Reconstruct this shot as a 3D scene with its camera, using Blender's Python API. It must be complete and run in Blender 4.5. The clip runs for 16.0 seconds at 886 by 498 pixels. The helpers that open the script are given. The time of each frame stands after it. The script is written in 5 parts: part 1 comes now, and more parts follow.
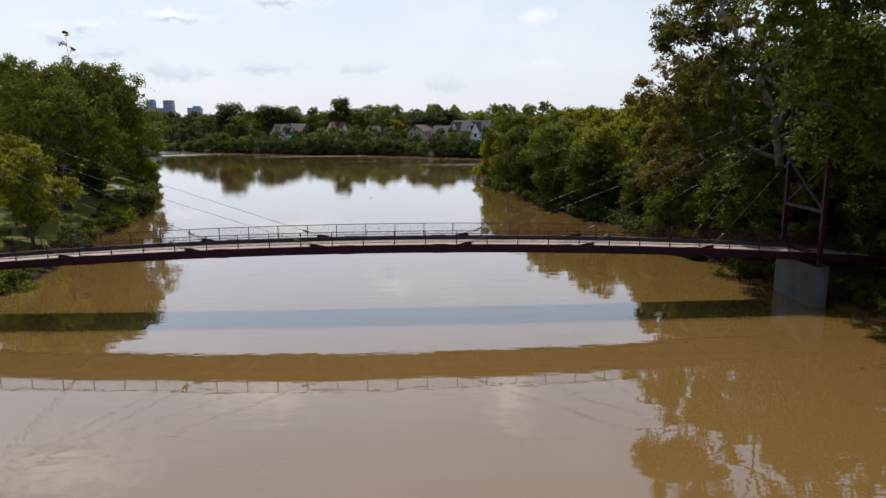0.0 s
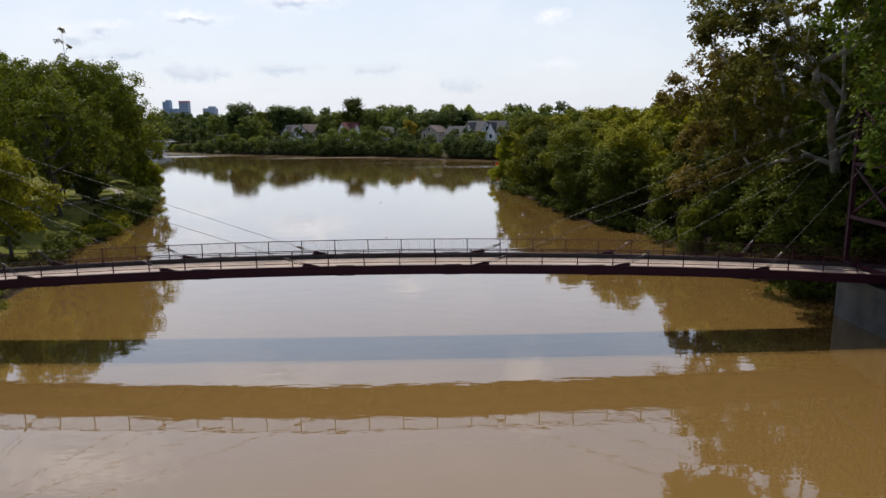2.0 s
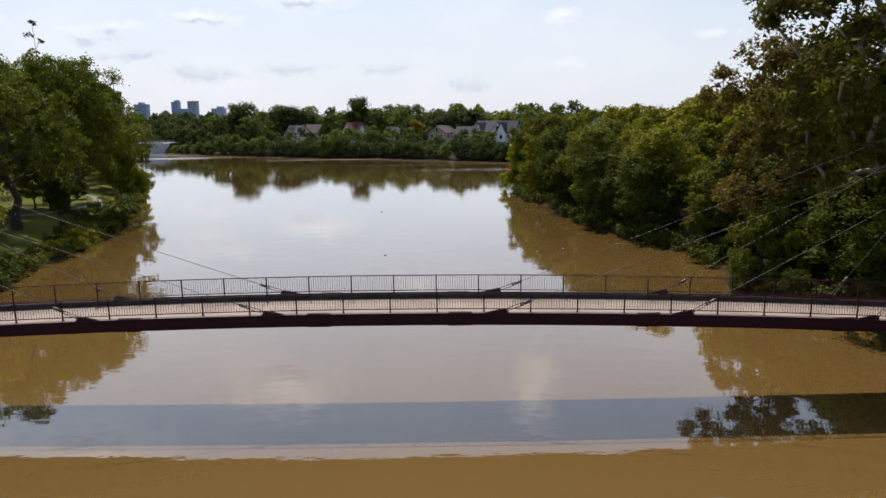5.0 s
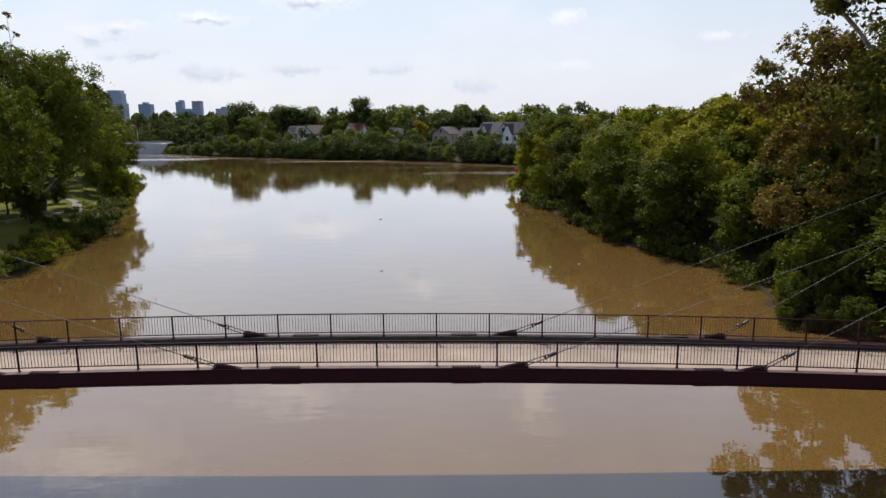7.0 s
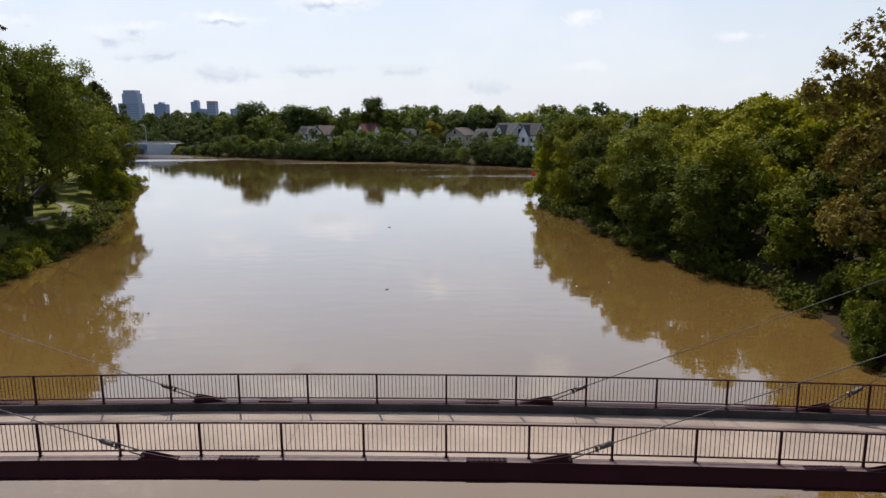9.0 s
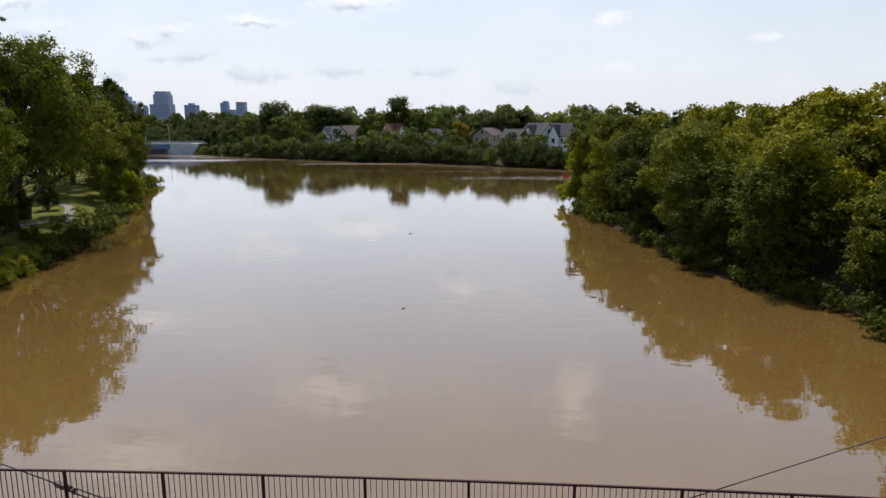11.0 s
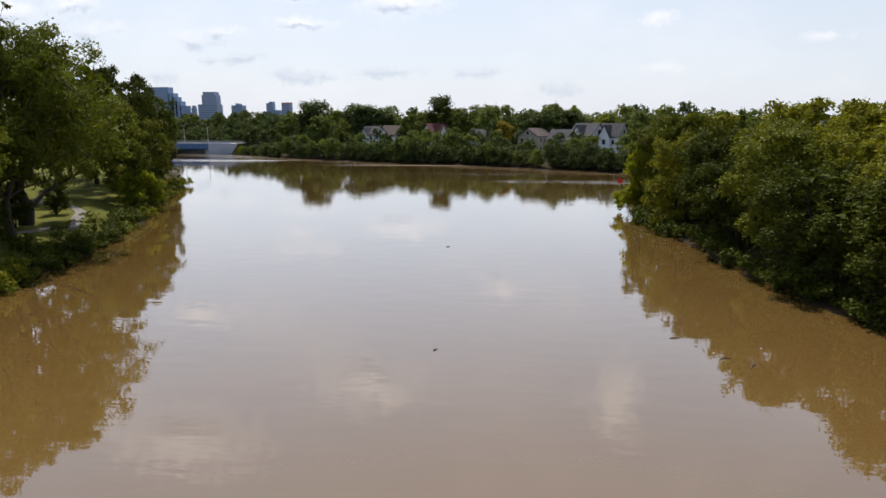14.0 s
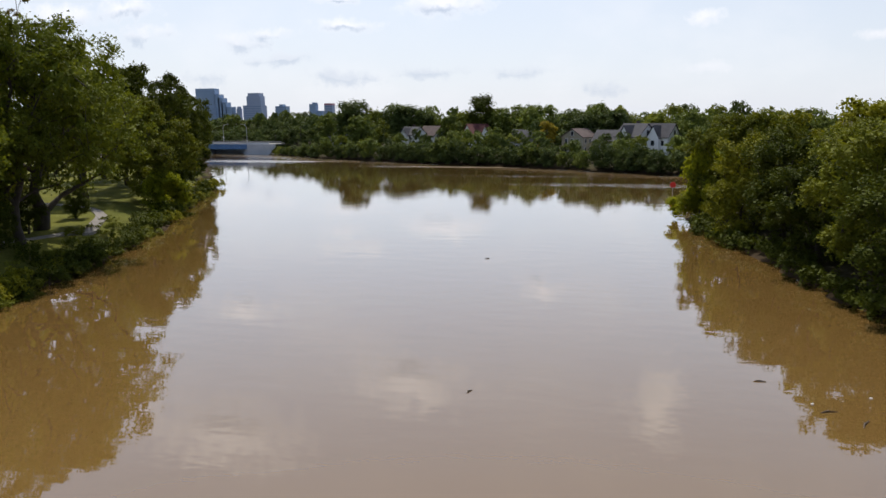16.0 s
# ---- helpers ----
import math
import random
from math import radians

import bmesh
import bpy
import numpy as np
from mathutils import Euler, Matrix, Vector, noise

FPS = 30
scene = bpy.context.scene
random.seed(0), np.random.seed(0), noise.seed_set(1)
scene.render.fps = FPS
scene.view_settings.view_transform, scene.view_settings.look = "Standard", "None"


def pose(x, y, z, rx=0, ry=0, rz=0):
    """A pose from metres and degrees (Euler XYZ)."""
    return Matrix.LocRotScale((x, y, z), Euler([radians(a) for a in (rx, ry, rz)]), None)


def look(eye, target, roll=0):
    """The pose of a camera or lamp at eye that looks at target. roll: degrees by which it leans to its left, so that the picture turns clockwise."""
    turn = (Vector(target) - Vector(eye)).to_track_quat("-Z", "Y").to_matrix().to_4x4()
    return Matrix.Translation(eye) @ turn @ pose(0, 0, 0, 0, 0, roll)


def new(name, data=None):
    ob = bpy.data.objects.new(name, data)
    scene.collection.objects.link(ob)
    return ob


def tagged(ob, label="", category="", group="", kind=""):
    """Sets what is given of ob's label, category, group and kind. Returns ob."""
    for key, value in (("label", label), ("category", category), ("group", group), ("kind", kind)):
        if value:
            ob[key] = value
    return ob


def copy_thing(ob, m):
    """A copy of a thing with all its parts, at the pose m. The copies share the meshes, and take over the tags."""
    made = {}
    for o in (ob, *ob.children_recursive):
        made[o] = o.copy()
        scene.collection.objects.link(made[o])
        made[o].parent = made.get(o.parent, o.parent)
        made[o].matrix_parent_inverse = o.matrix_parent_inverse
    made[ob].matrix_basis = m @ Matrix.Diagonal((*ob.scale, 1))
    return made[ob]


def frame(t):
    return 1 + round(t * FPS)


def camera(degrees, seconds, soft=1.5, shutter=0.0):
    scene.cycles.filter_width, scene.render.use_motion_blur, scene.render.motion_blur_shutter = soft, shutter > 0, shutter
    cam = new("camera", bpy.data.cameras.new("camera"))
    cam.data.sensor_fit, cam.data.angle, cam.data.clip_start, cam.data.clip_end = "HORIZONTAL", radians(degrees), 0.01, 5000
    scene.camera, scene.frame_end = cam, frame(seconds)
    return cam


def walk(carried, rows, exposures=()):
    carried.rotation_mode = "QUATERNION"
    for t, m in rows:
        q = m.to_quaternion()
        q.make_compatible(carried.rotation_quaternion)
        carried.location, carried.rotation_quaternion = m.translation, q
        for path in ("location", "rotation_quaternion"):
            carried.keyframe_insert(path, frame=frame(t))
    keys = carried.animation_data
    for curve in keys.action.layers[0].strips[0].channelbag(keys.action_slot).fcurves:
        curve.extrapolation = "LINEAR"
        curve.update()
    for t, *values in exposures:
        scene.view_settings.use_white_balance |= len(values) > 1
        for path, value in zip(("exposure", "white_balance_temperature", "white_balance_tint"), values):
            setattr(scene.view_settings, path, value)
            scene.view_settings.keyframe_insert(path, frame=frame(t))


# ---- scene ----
cam = camera(65.08, 16.0)
PATH = [
    (0.0, (3.219, -55.439, 16.141), (4.619, 3.423, 4.598), -0.573),
    (0.5, (3.328, -53.540, 16.164), (4.659, 5.325, 4.630), -0.593),
    (1.0, (3.402, -51.667, 16.172), (4.358, 7.209, 4.654), -0.597),
    (1.5, (3.469, -49.805, 16.162), (3.997, 9.078, 4.650), -0.602),
    (2.0, (3.514, -47.902, 16.145), (3.692, 10.983, 4.634), -0.628),
    (2.5, (3.591, -45.925, 16.135), (3.522, 12.961, 4.630), -0.605),
    (3.0, (3.651, -43.890, 16.142), (3.400, 14.994, 4.624), -0.574),
    (3.5, (3.720, -41.925, 16.167), (3.430, 16.955, 4.635), -0.612),
    (4.0, (3.777, -39.946, 16.193), (3.446, 18.932, 4.647), -0.712),
    (6.5, (3.843, -29.743, 16.093), (2.911, 29.143, 4.619), -0.593),
    (7.0, (3.840, -27.645, 16.053), (2.918, 31.247, 4.614), -0.494),
    (7.5, (3.820, -25.617, 16.024), (2.734, 33.278, 4.614), -0.431),
    (8.0, (3.822, -23.616, 16.010), (2.603, 35.280, 4.617), -0.394),
    (8.5, (3.767, -21.646, 15.986), (2.136, 37.239, 4.589), -0.375),
    (9.0, (3.739, -19.572, 15.951), (1.672, 39.306, 4.585), -0.322),
    (11.5, (3.429, -9.257, 15.238), (-1.530, 49.474, 4.007), -0.246),
    (12.0, (3.316, -7.363, 15.161), (-2.282, 51.313, 3.945), -0.231),
    (12.5, (3.208, -5.489, 15.090), (-2.986, 53.129, 3.882), -0.207),
    (13.0, (3.053, -3.612, 15.025), (-3.636, 54.954, 3.833), -0.178),
    (13.5, (2.856, -1.709, 14.962), (-4.354, 56.798, 3.781), -0.143),
    (14.0, (2.609, 0.198, 14.903), (-5.294, 58.617, 3.735), -0.120),
    (14.5, (2.390, 2.065, 14.846), (-6.238, 60.383, 3.687), -0.106),
    (15.0, (2.197, 3.909, 14.791), (-6.854, 62.164, 3.636), -0.115),
    (15.5, (1.997, 5.729, 14.741), (-8.075, 63.821, 3.606), -0.140),
    (16.0, (1.788, 7.547, 14.697), (-9.538, 65.413, 3.593), -0.160),
]
EXPOSURE = 0.0
SKY_STRENGTH = 0.10
AIR = (1.0, 1.0, 2.0)
SUN_STRENGTH = 4.9
HAZE = (8.25, 8.65, 9.6, 1)
HAZE_AWAY = (4.7, 5.5, 6.8, 1)
HAZE_FALL, HAZE_MOST = 1.35, 0.86
GLOW = 2.4
CLEAR_SKY = 1.2
CLOUD_WHITE = (9.9, 9.9, 10.3, 1)
CLOUD_GREY = (5.3, 6.1, 7.5, 1)
SILT_DARK = (0.130, 0.076, 0.023)
SILT_LIGHT = (0.164, 0.097, 0.031)
walk(cam, [(t, look(eye, target, roll)) for t, eye, target, roll in PATH], exposures=[(0.0, EXPOSURE)])

# ---- world and sun ----
SUN_TO = Vector((-0.21, 0.61, 1.0)).normalized()
SUN_ELEV = math.asin(SUN_TO.z)
SUN_AZ = math.atan2(SUN_TO.x, SUN_TO.y)

world = bpy.data.worlds.new("sky")
scene.world = world
world.use_nodes = True
wn, wl = world.node_tree.nodes, world.node_tree.links
bg = wn["Background"]
bg.inputs["Strength"].default_value = SKY_STRENGTH
sky = wn.new("ShaderNodeTexSky")
sky.sky_type = "NISHITA"
sky.sun_disc = False
sky.sun_elevation = SUN_ELEV
sky.sun_rotation = SUN_AZ
sky.air_density, sky.dust_density, sky.ozone_density = AIR
coord = wn.new("ShaderNodeTexCoord")
sep = wn.new("ShaderNodeSeparateXYZ")
wl.new(coord.outputs["Generated"], sep.inputs[0])


def wmath(op, a, b=None, clamp=False):
    n = wn.new("ShaderNodeMath")
    n.operation, n.use_clamp = op, clamp
    for k, v in enumerate((a, b)):
        if v is None:
            continue
        if isinstance(v, (int, float)):
            n.inputs[k].default_value = v
        else:
            wl.new(v, n.inputs[k])
    return n.outputs[0]


up = wmath("MAXIMUM", sep.outputs["Z"], 0.0)
height = wmath("ADD", up, 0.55)
flat = wn.new("ShaderNodeCombineXYZ")
wl.new(wmath("DIVIDE", sep.outputs["X"], height), flat.inputs[0])
wl.new(wmath("DIVIDE", sep.outputs["Y"], height), flat.inputs[1])


def wnoise(scale, detail, offset):
    m = wn.new("ShaderNodeMapping")
    m.inputs["Location"].default_value = offset
    wl.new(flat.outputs[0], m.inputs["Vector"])
    n = wn.new("ShaderNodeTexNoise")
    n.inputs["Scale"].default_value, n.inputs["Detail"].default_value = scale, detail
    n.inputs["Roughness"].default_value = 0.55
    wl.new(m.outputs[0], n.inputs["Vector"])
    return n.outputs["Fac"]


def wramp(v, a, b):
    n = wn.new("ShaderNodeMapRange")
    n.interpolation_type = "SMOOTHSTEP"
    n.inputs["From Min"].default_value, n.inputs["From Max"].default_value = a, b
    wl.new(v, n.inputs["Value"])
    return n.outputs[0]


def wmix(f, a, b):
    n = wn.new("ShaderNodeMix")
    n.data_type = "RGBA"
    for v, k in ((f, 0), (a, 6), (b, 7)):
        if isinstance(v, (int, float)):
            n.inputs[k].default_value = v
        elif isinstance(v, tuple):
            n.inputs[k].default_value = v
        else:
            wl.new(v, n.inputs[k])
    return n.outputs[2]


# haze that whitens the sky towards the horizon, small cumulus with grey bases
low = wmath("POWER", wmath("SUBTRACT", 1.0, up), HAZE_FALL)
blue = wn.new("ShaderNodeVectorMath")
blue.operation = "SCALE"
blue.inputs["Scale"].default_value = CLEAR_SKY
wl.new(sky.outputs[0], blue.inputs[0])
# the haze scatters the sun's light forward: it is dimmer in the sky opposite the sun
facing = wmath("ADD", wmath("MULTIPLY", sep.outputs["X"], math.sin(SUN_AZ)), wmath("MULTIPLY", sep.outputs["Y"], math.cos(SUN_AZ)))
haze = wmix(wramp(facing, -0.7, 1.0), HAZE_AWAY, HAZE)
hazed = wmix(wmath("MULTIPLY", low, HAZE_MOST), blue.outputs[0], haze)
CLOUDS = [
    (-0.807, 0.155, 0.055, 0.015), (-0.697, 0.166, 0.04, 0.015), (-0.662, 0.127, 0.055, 0.015), (-0.5, 0.108, 0.034, 0.013), (-0.458, 0.122, 0.027, 0.01),
    (-0.438, 0.083, 0.043, 0.007), (-0.344, 0.133, 0.044, 0.009), (-0.347, 0.169, 0.034, 0.006), (-0.351, 0.057, 0.031, 0.011), (-0.306, 0.058, 0.022, 0.01),
    (-0.194, 0.157, 0.048, 0.011), (-0.215, 0.065, 0.043, 0.007), (-0.086, 0.061, 0.041, 0.008), (0.031, 0.039, 0.024, 0.008), (0.156, 0.127, 0.026, 0.009),
    (0.365, 0.105, 0.018, 0.005), (0.165, 0.064, 0.027, 0.006), (-0.557, 0.06, 0.034, 0.013), (-0.252, 0.409, 0.072, 0.037), (-0.054, 0.245, 0.031, 0.017),
    (0.121, 0.417, 0.033, 0.048), (-0.525, 0.304, 0.049, 0.024), (-0.341, 0.196, 0.054, 0.012), (-0.569, 0.523, 0.112, 0.051),
]
ahead = wmath("MAXIMUM", sep.outputs["Y"], 0.05)
plane = wn.new("ShaderNodeCombineXYZ")
across = wmath("DIVIDE", sep.outputs["X"], ahead)
wl.new(across, plane.inputs[0])
wl.new(wmath("DIVIDE", sep.outputs["Z"], ahead), plane.inputs[1])


def wplane(scale, detail, colour):
    n = wn.new("ShaderNodeTexNoise")
    n.inputs["Scale"].default_value, n.inputs["Detail"].default_value = scale, detail
    n.inputs["Roughness"].default_value = 0.6
    wl.new(plane.outputs[0], n.inputs["Vector"])
    return n.outputs["Color" if colour else "Fac"]


def wvec(op, a, b):
    n = wn.new("ShaderNodeVectorMath")
    n.operation = op
    for k, v in enumerate((a, b)):
        if isinstance(v, tuple):
            n.inputs[k].default_value = v
        elif v is not None:
            wl.new(v, n.inputs[k])
    return n.outputs["Value" if op == "LENGTH" else "Vector"]


bent = wvec("ADD", plane.outputs[0], wvec("MULTIPLY", wvec("SUBTRACT", wplane(17.0, 4, True), (0.5, 0.5, 0.5)), (0.10, 0.034, 0)))
billow = wmath("MULTIPLY", wmath("SUBTRACT", wplane(38.0, 5, False), 0.5), 2.6)


def cloud_field(shift):
    """How deep inside a cumulus a direction lies, up to one at its heart."""
    near = 9.0
    for k, (u, v, a, b) in enumerate(CLOUDS):
        off = wvec("MULTIPLY", wvec("SUBTRACT", bent, (u, v - shift * b, 0)), (0.85 / a, 0.85 / b, 0))
        near = wmath("MINIMUM", near, wmath("ADD", wvec("LENGTH", off, None), 0.09 * (k * 7 % 5)))
    return wmath("SUBTRACT", wmath("ADD", billow, 1.0), near)


here, higher = cloud_field(0.0), cloud_field(0.5)
puff = wramp(here, -0.55, 0.8)
base = wmath("MULTIPLY", wramp(wmath("SUBTRACT", higher, here), -0.45, 0.45), wramp(here, -0.35, 0.6))
# the far, low ones show more of their grey undersides
base = wmath("ADD", base, wmath("MULTIPLY", wmath("SUBTRACT", 1.0, wramp(up, 0.05, 0.13)), 0.75), True)
base = wmath("MULTIPLY", base, wmath("SUBTRACT", 1.0, wmath("MULTIPLY", wramp(across, 0.0, 0.16), 0.85)))
# thin uneven veil between the clouds
veil = wmath("MULTIPLY", wramp(wnoise(4.0, 5, (0.6, 0.35, 0)), 0.42, 0.75), 0.25)
veiled = wmix(veil, hazed, CLOUD_WHITE)
# milky glow that widens round the sun
toward = wn.new("ShaderNodeVectorMath")
toward.operation = "DOT_PRODUCT"
wl.new(coord.outputs["Generated"], toward.inputs[0])
toward.inputs[1].default_value = SUN_TO
glow = wmath("MULTIPLY", wmath("POWER", wmath("MAXIMUM", toward.outputs["Value"], 0.0), 5.0), GLOW)


def glowing(colour, share):
    g, a = wn.new("ShaderNodeVectorMath"), wn.new("ShaderNodeMix")
    g.operation = "SCALE"
    g.inputs[0].default_value = (0.85, 0.95, 1.24)
    wl.new(wmath("MULTIPLY", glow, share), g.inputs["Scale"])
    a.data_type, a.blend_type = "RGBA", "ADD"
    a.inputs[0].default_value = 1.0
    if isinstance(colour, tuple):
        a.inputs[6].default_value = colour
    else:
        wl.new(colour, a.inputs[6])
    wl.new(g.outputs[0], a.inputs[7])
    return a.outputs[2]


cloud = wmix(base, glowing(CLOUD_WHITE, 2.4), glowing(CLOUD_GREY, 0.6))
wl.new(wmix(wmath("MULTIPLY", puff, wmath("ADD", wmath("MULTIPLY", wramp(up, 0.06, 0.14), 0.28), 0.52)), glowing(veiled, 1.0), cloud), bg.inputs["Color"])

sun = new("sun", bpy.data.lights.new("sun", "SUN"))
sun.data.energy = SUN_STRENGTH
sun.data.angle = radians(0.6)
sun.data.color = (1.0, 0.93, 0.82)
sun.matrix_world = look((0, 0, 60), Vector((0, 0, 60)) - SUN_TO)


# ---- materials ----
def material(name, rough=0.6, metal=0.0):
    m = bpy.data.materials.new(name)
    m.use_nodes = True
    b = m.node_tree.nodes["Principled BSDF"]
    b.inputs["Roughness"].default_value, b.inputs["Metallic"].default_value = rough, metal
    return m, m.node_tree.nodes, m.node_tree.links, b


def mottled(name, dark, light, scale=2.0, rough=0.7, metal=0.0, bump=0.2, fine=25.0, island=0.0, thing=0.0, spec=0.5):
    """A surface with large and small variation; island and thing: how far single pieces and objects differ."""
    m, n, l, b = material(name, rough, metal)
    b.inputs["Specular IOR Level"].default_value = spec
    tc = n.new("ShaderNodeTexCoord")
    big, small = n.new("ShaderNodeTexNoise"), n.new("ShaderNodeTexNoise")
    big.inputs["Scale"].default_value, big.inputs["Detail"].default_value = scale, 5
    small.inputs["Scale"].default_value, small.inputs["Detail"].default_value = fine, 4
    l.new(tc.outputs["Object"], big.inputs["Vector"])
    l.new(tc.outputs["Object"], small.inputs["Vector"])
    mixv = n.new("ShaderNodeMath")
    mixv.operation = "MULTIPLY_ADD"
    l.new(small.outputs["Fac"], mixv.inputs[0])
    mixv.inputs[1].default_value = 0.5
    l.new(big.outputs["Fac"], mixv.inputs[2])
    value = mixv.outputs[0]
    for kind, amount in (("Random Per Island", island), ("Random", thing)):
        if amount:
            src = n.new("ShaderNodeNewGeometry" if kind != "Random" else "ShaderNodeObjectInfo")
            add = n.new("ShaderNodeMath")
            add.operation = "MULTIPLY_ADD"
            l.new(src.outputs[kind], add.inputs[0])
            add.inputs[1].default_value = amount
            l.new(value, add.inputs[2])
            value = add.outputs[0]
    rng = n.new("ShaderNodeMapRange")
    rng.inputs["From Min"].default_value = 0.45
    rng.inputs["From Max"].default_value = 1.05 + island + thing
    l.new(value, rng.inputs["Value"])
    mix = n.new("ShaderNodeMix")
    mix.data_type = "RGBA"
    mix.inputs[6].default_value, mix.inputs[7].default_value = (*dark, 1), (*light, 1)
    l.new(rng.outputs[0], mix.inputs[0])
    l.new(mix.outputs[2], b.inputs["Base Color"])
    if bump:
        bp = n.new("ShaderNodeBump")
        bp.inputs["Strength"].default_value, bp.inputs["Distance"].default_value = bump, 0.03
        l.new(small.outputs["Fac"], bp.inputs["Height"])
        l.new(bp.outputs[0], b.inputs["Normal"])
    return m


def foliage(name, dark, light, thing=0.35, passing=0.20):
    """Leaves: each leaf and each tree has its own tone; light passes through them."""
    m, n, l, b = material(name, 0.6)
    b.inputs["Specular IOR Level"].default_value = 0.05
    geo, info = n.new("ShaderNodeNewGeometry"), n.new("ShaderNodeObjectInfo")
    tc, big = n.new("ShaderNodeTexCoord"), n.new("ShaderNodeTexNoise")
    big.inputs["Scale"].default_value = 0.55
    l.new(tc.outputs["Object"], big.inputs["Vector"])
    a = n.new("ShaderNodeMath")
    a.operation = "MULTIPLY_ADD"
    a.inputs[1].default_value = thing
    l.new(info.outputs["Random"], a.inputs[0])
    each = n.new("ShaderNodeMath")
    each.operation = "MULTIPLY_ADD"
    each.inputs[1].default_value, each.inputs[2].default_value = 0.55, 0.20
    l.new(geo.outputs["Random Per Island"], each.inputs[0])
    l.new(each.outputs[0], a.inputs[2])
    c = n.new("ShaderNodeMath")
    c.operation = "MULTIPLY_ADD"
    c.inputs[1].default_value = 0.9
    l.new(big.outputs["Fac"], c.inputs[0])
    l.new(a.outputs[0], c.inputs[2])
    rng = n.new("ShaderNodeMapRange")
    rng.inputs["From Min"].default_value, rng.inputs["From Max"].default_value = 0.25, 1.75
    l.new(c.outputs[0], rng.inputs["Value"])
    mix = n.new("ShaderNodeMix")
    mix.data_type = "RGBA"
    mix.inputs[6].default_value, mix.inputs[7].default_value = (*dark, 1), (*light, 1)
    l.new(rng.outputs[0], mix.inputs[0])
    l.new(mix.outputs[2], b.inputs["Base Color"])
    tr = n.new("ShaderNodeBsdfTranslucent")
    lit = n.new("ShaderNodeMix")
    lit.data_type, lit.blend_type = "RGBA", "MULTIPLY"
    lit.inputs[0].default_value = 1.0
    lit.inputs[7].default_value = (1.65, 1.58, 0.75, 1)
    l.new(mix.outputs[2], lit.inputs[6])
    l.new(lit.outputs[2], tr.inputs["Color"])
    ms = n.new("ShaderNodeMixShader")
    ms.inputs[0].default_value = passing
    l.new(b.outputs[0], ms.inputs[1])
    l.new(tr.outputs[0], ms.inputs[2])
    l.new(ms.outputs[0], n["Material Output"].inputs["Surface"])
    return m


LEAF_GREEN = foliage("leaf_green", (0.028, 0.039, 0.0052), (0.154, 0.166, 0.018), 0.6)
LEAF_LIGHT = foliage("leaf_light_green", (0.050, 0.062, 0.0060), (0.272, 0.262, 0.022), 0.5)
# dark trees, and foliage darkened where it stands in shade
LEAF_DARK = foliage("leaf_dark_and_shaded_green", (0.016, 0.024, 0.0042), (0.078, 0.094, 0.0115), 0.6)
LEAF_BROWN = foliage("leaf_turning_brown", (0.042, 0.036, 0.011), (0.185, 0.140, 0.034))
LEAF_OLIVE = foliage("leaf_olive", (0.032, 0.034, 0.0080), (0.155, 0.148, 0.024))
# distance haze is mixed into these three leaf colours, paler and bluer
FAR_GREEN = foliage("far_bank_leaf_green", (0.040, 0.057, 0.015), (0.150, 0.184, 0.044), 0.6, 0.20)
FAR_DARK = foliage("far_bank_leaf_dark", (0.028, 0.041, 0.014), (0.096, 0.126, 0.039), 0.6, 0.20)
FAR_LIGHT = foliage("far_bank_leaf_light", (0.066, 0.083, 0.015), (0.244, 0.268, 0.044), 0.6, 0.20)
# saturated green, darkened for crowns seen from their shaded side
LEAF_SHADE = foliage("leaf_shaded_green", (0.024, 0.044, 0.0055), (0.105, 0.150, 0.015), 0.35, 0.20)
LEAF_PARK = foliage("leaf_park_green", (0.027, 0.040, 0.0060), (0.170, 0.196, 0.023), 0.35, 0.22)
# yellow-green leaves, lightened so that the backlit bushes look sunlit
LEAF_GOLD = foliage("leaf_sunlit_yellow_green", (0.085, 0.105, 0.0090), (0.30, 0.320, 0.026), 0.1, 0.46)
LEAF_YELLOW = foliage("leaf_yellow", (0.13, 0.10, 0.012), (0.34, 0.26, 0.03))
BARK = mottled("bark", (0.022, 0.017, 0.013), (0.075, 0.06, 0.045), 1.5, 0.9, bump=0.8, fine=14)
BARK_PALE = mottled("pale_bark", (0.075, 0.066, 0.052), (0.38, 0.36, 0.31), 1.4, 0.85, bump=0.4, fine=9)
STEEL = mottled("maroon_paint", (0.017, 0.0028, 0.0072), (0.036, 0.0068, 0.0140), 1.4, 0.45, bump=0.05, fine=30, thing=0.15, spec=0.16)
# dusty maroon, lightened for sun and sky on the flange top
FLANGE = mottled("sunlit_dusty_maroon_paint", (0.075, 0.040, 0.042), (0.170, 0.105, 0.102), 2.2, 0.6, bump=0.1, fine=22)
RAIL = mottled("dark_maroon_rail_paint", (0.020, 0.0040, 0.0070), (0.040, 0.0080, 0.0130), 2.0, 0.5, bump=0.05, fine=40, spec=0.12)
CABLE = mottled("galvanised_wire_rope", (0.035, 0.03, 0.03), (0.08, 0.075, 0.07), 3.0, 0.5, 0.3, bump=0.2, fine=60)
FITTING = mottled("weathered_steel_fitting", (0.05, 0.04, 0.038), (0.14, 0.12, 0.11), 5.0, 0.5, 0.5)
CONCRETE = mottled("weathered_concrete", (0.13, 0.125, 0.115), (0.27, 0.26, 0.24), 0.8, 0.85, bump=0.3, fine=12)
# stained concrete, darkened further for the kerb face in shade
KERB = mottled("stained_shaded_kerb_concrete", (0.026, 0.022, 0.021), (0.085, 0.073, 0.068), 0.8, 0.9, bump=0.2, fine=14, spec=0.12)
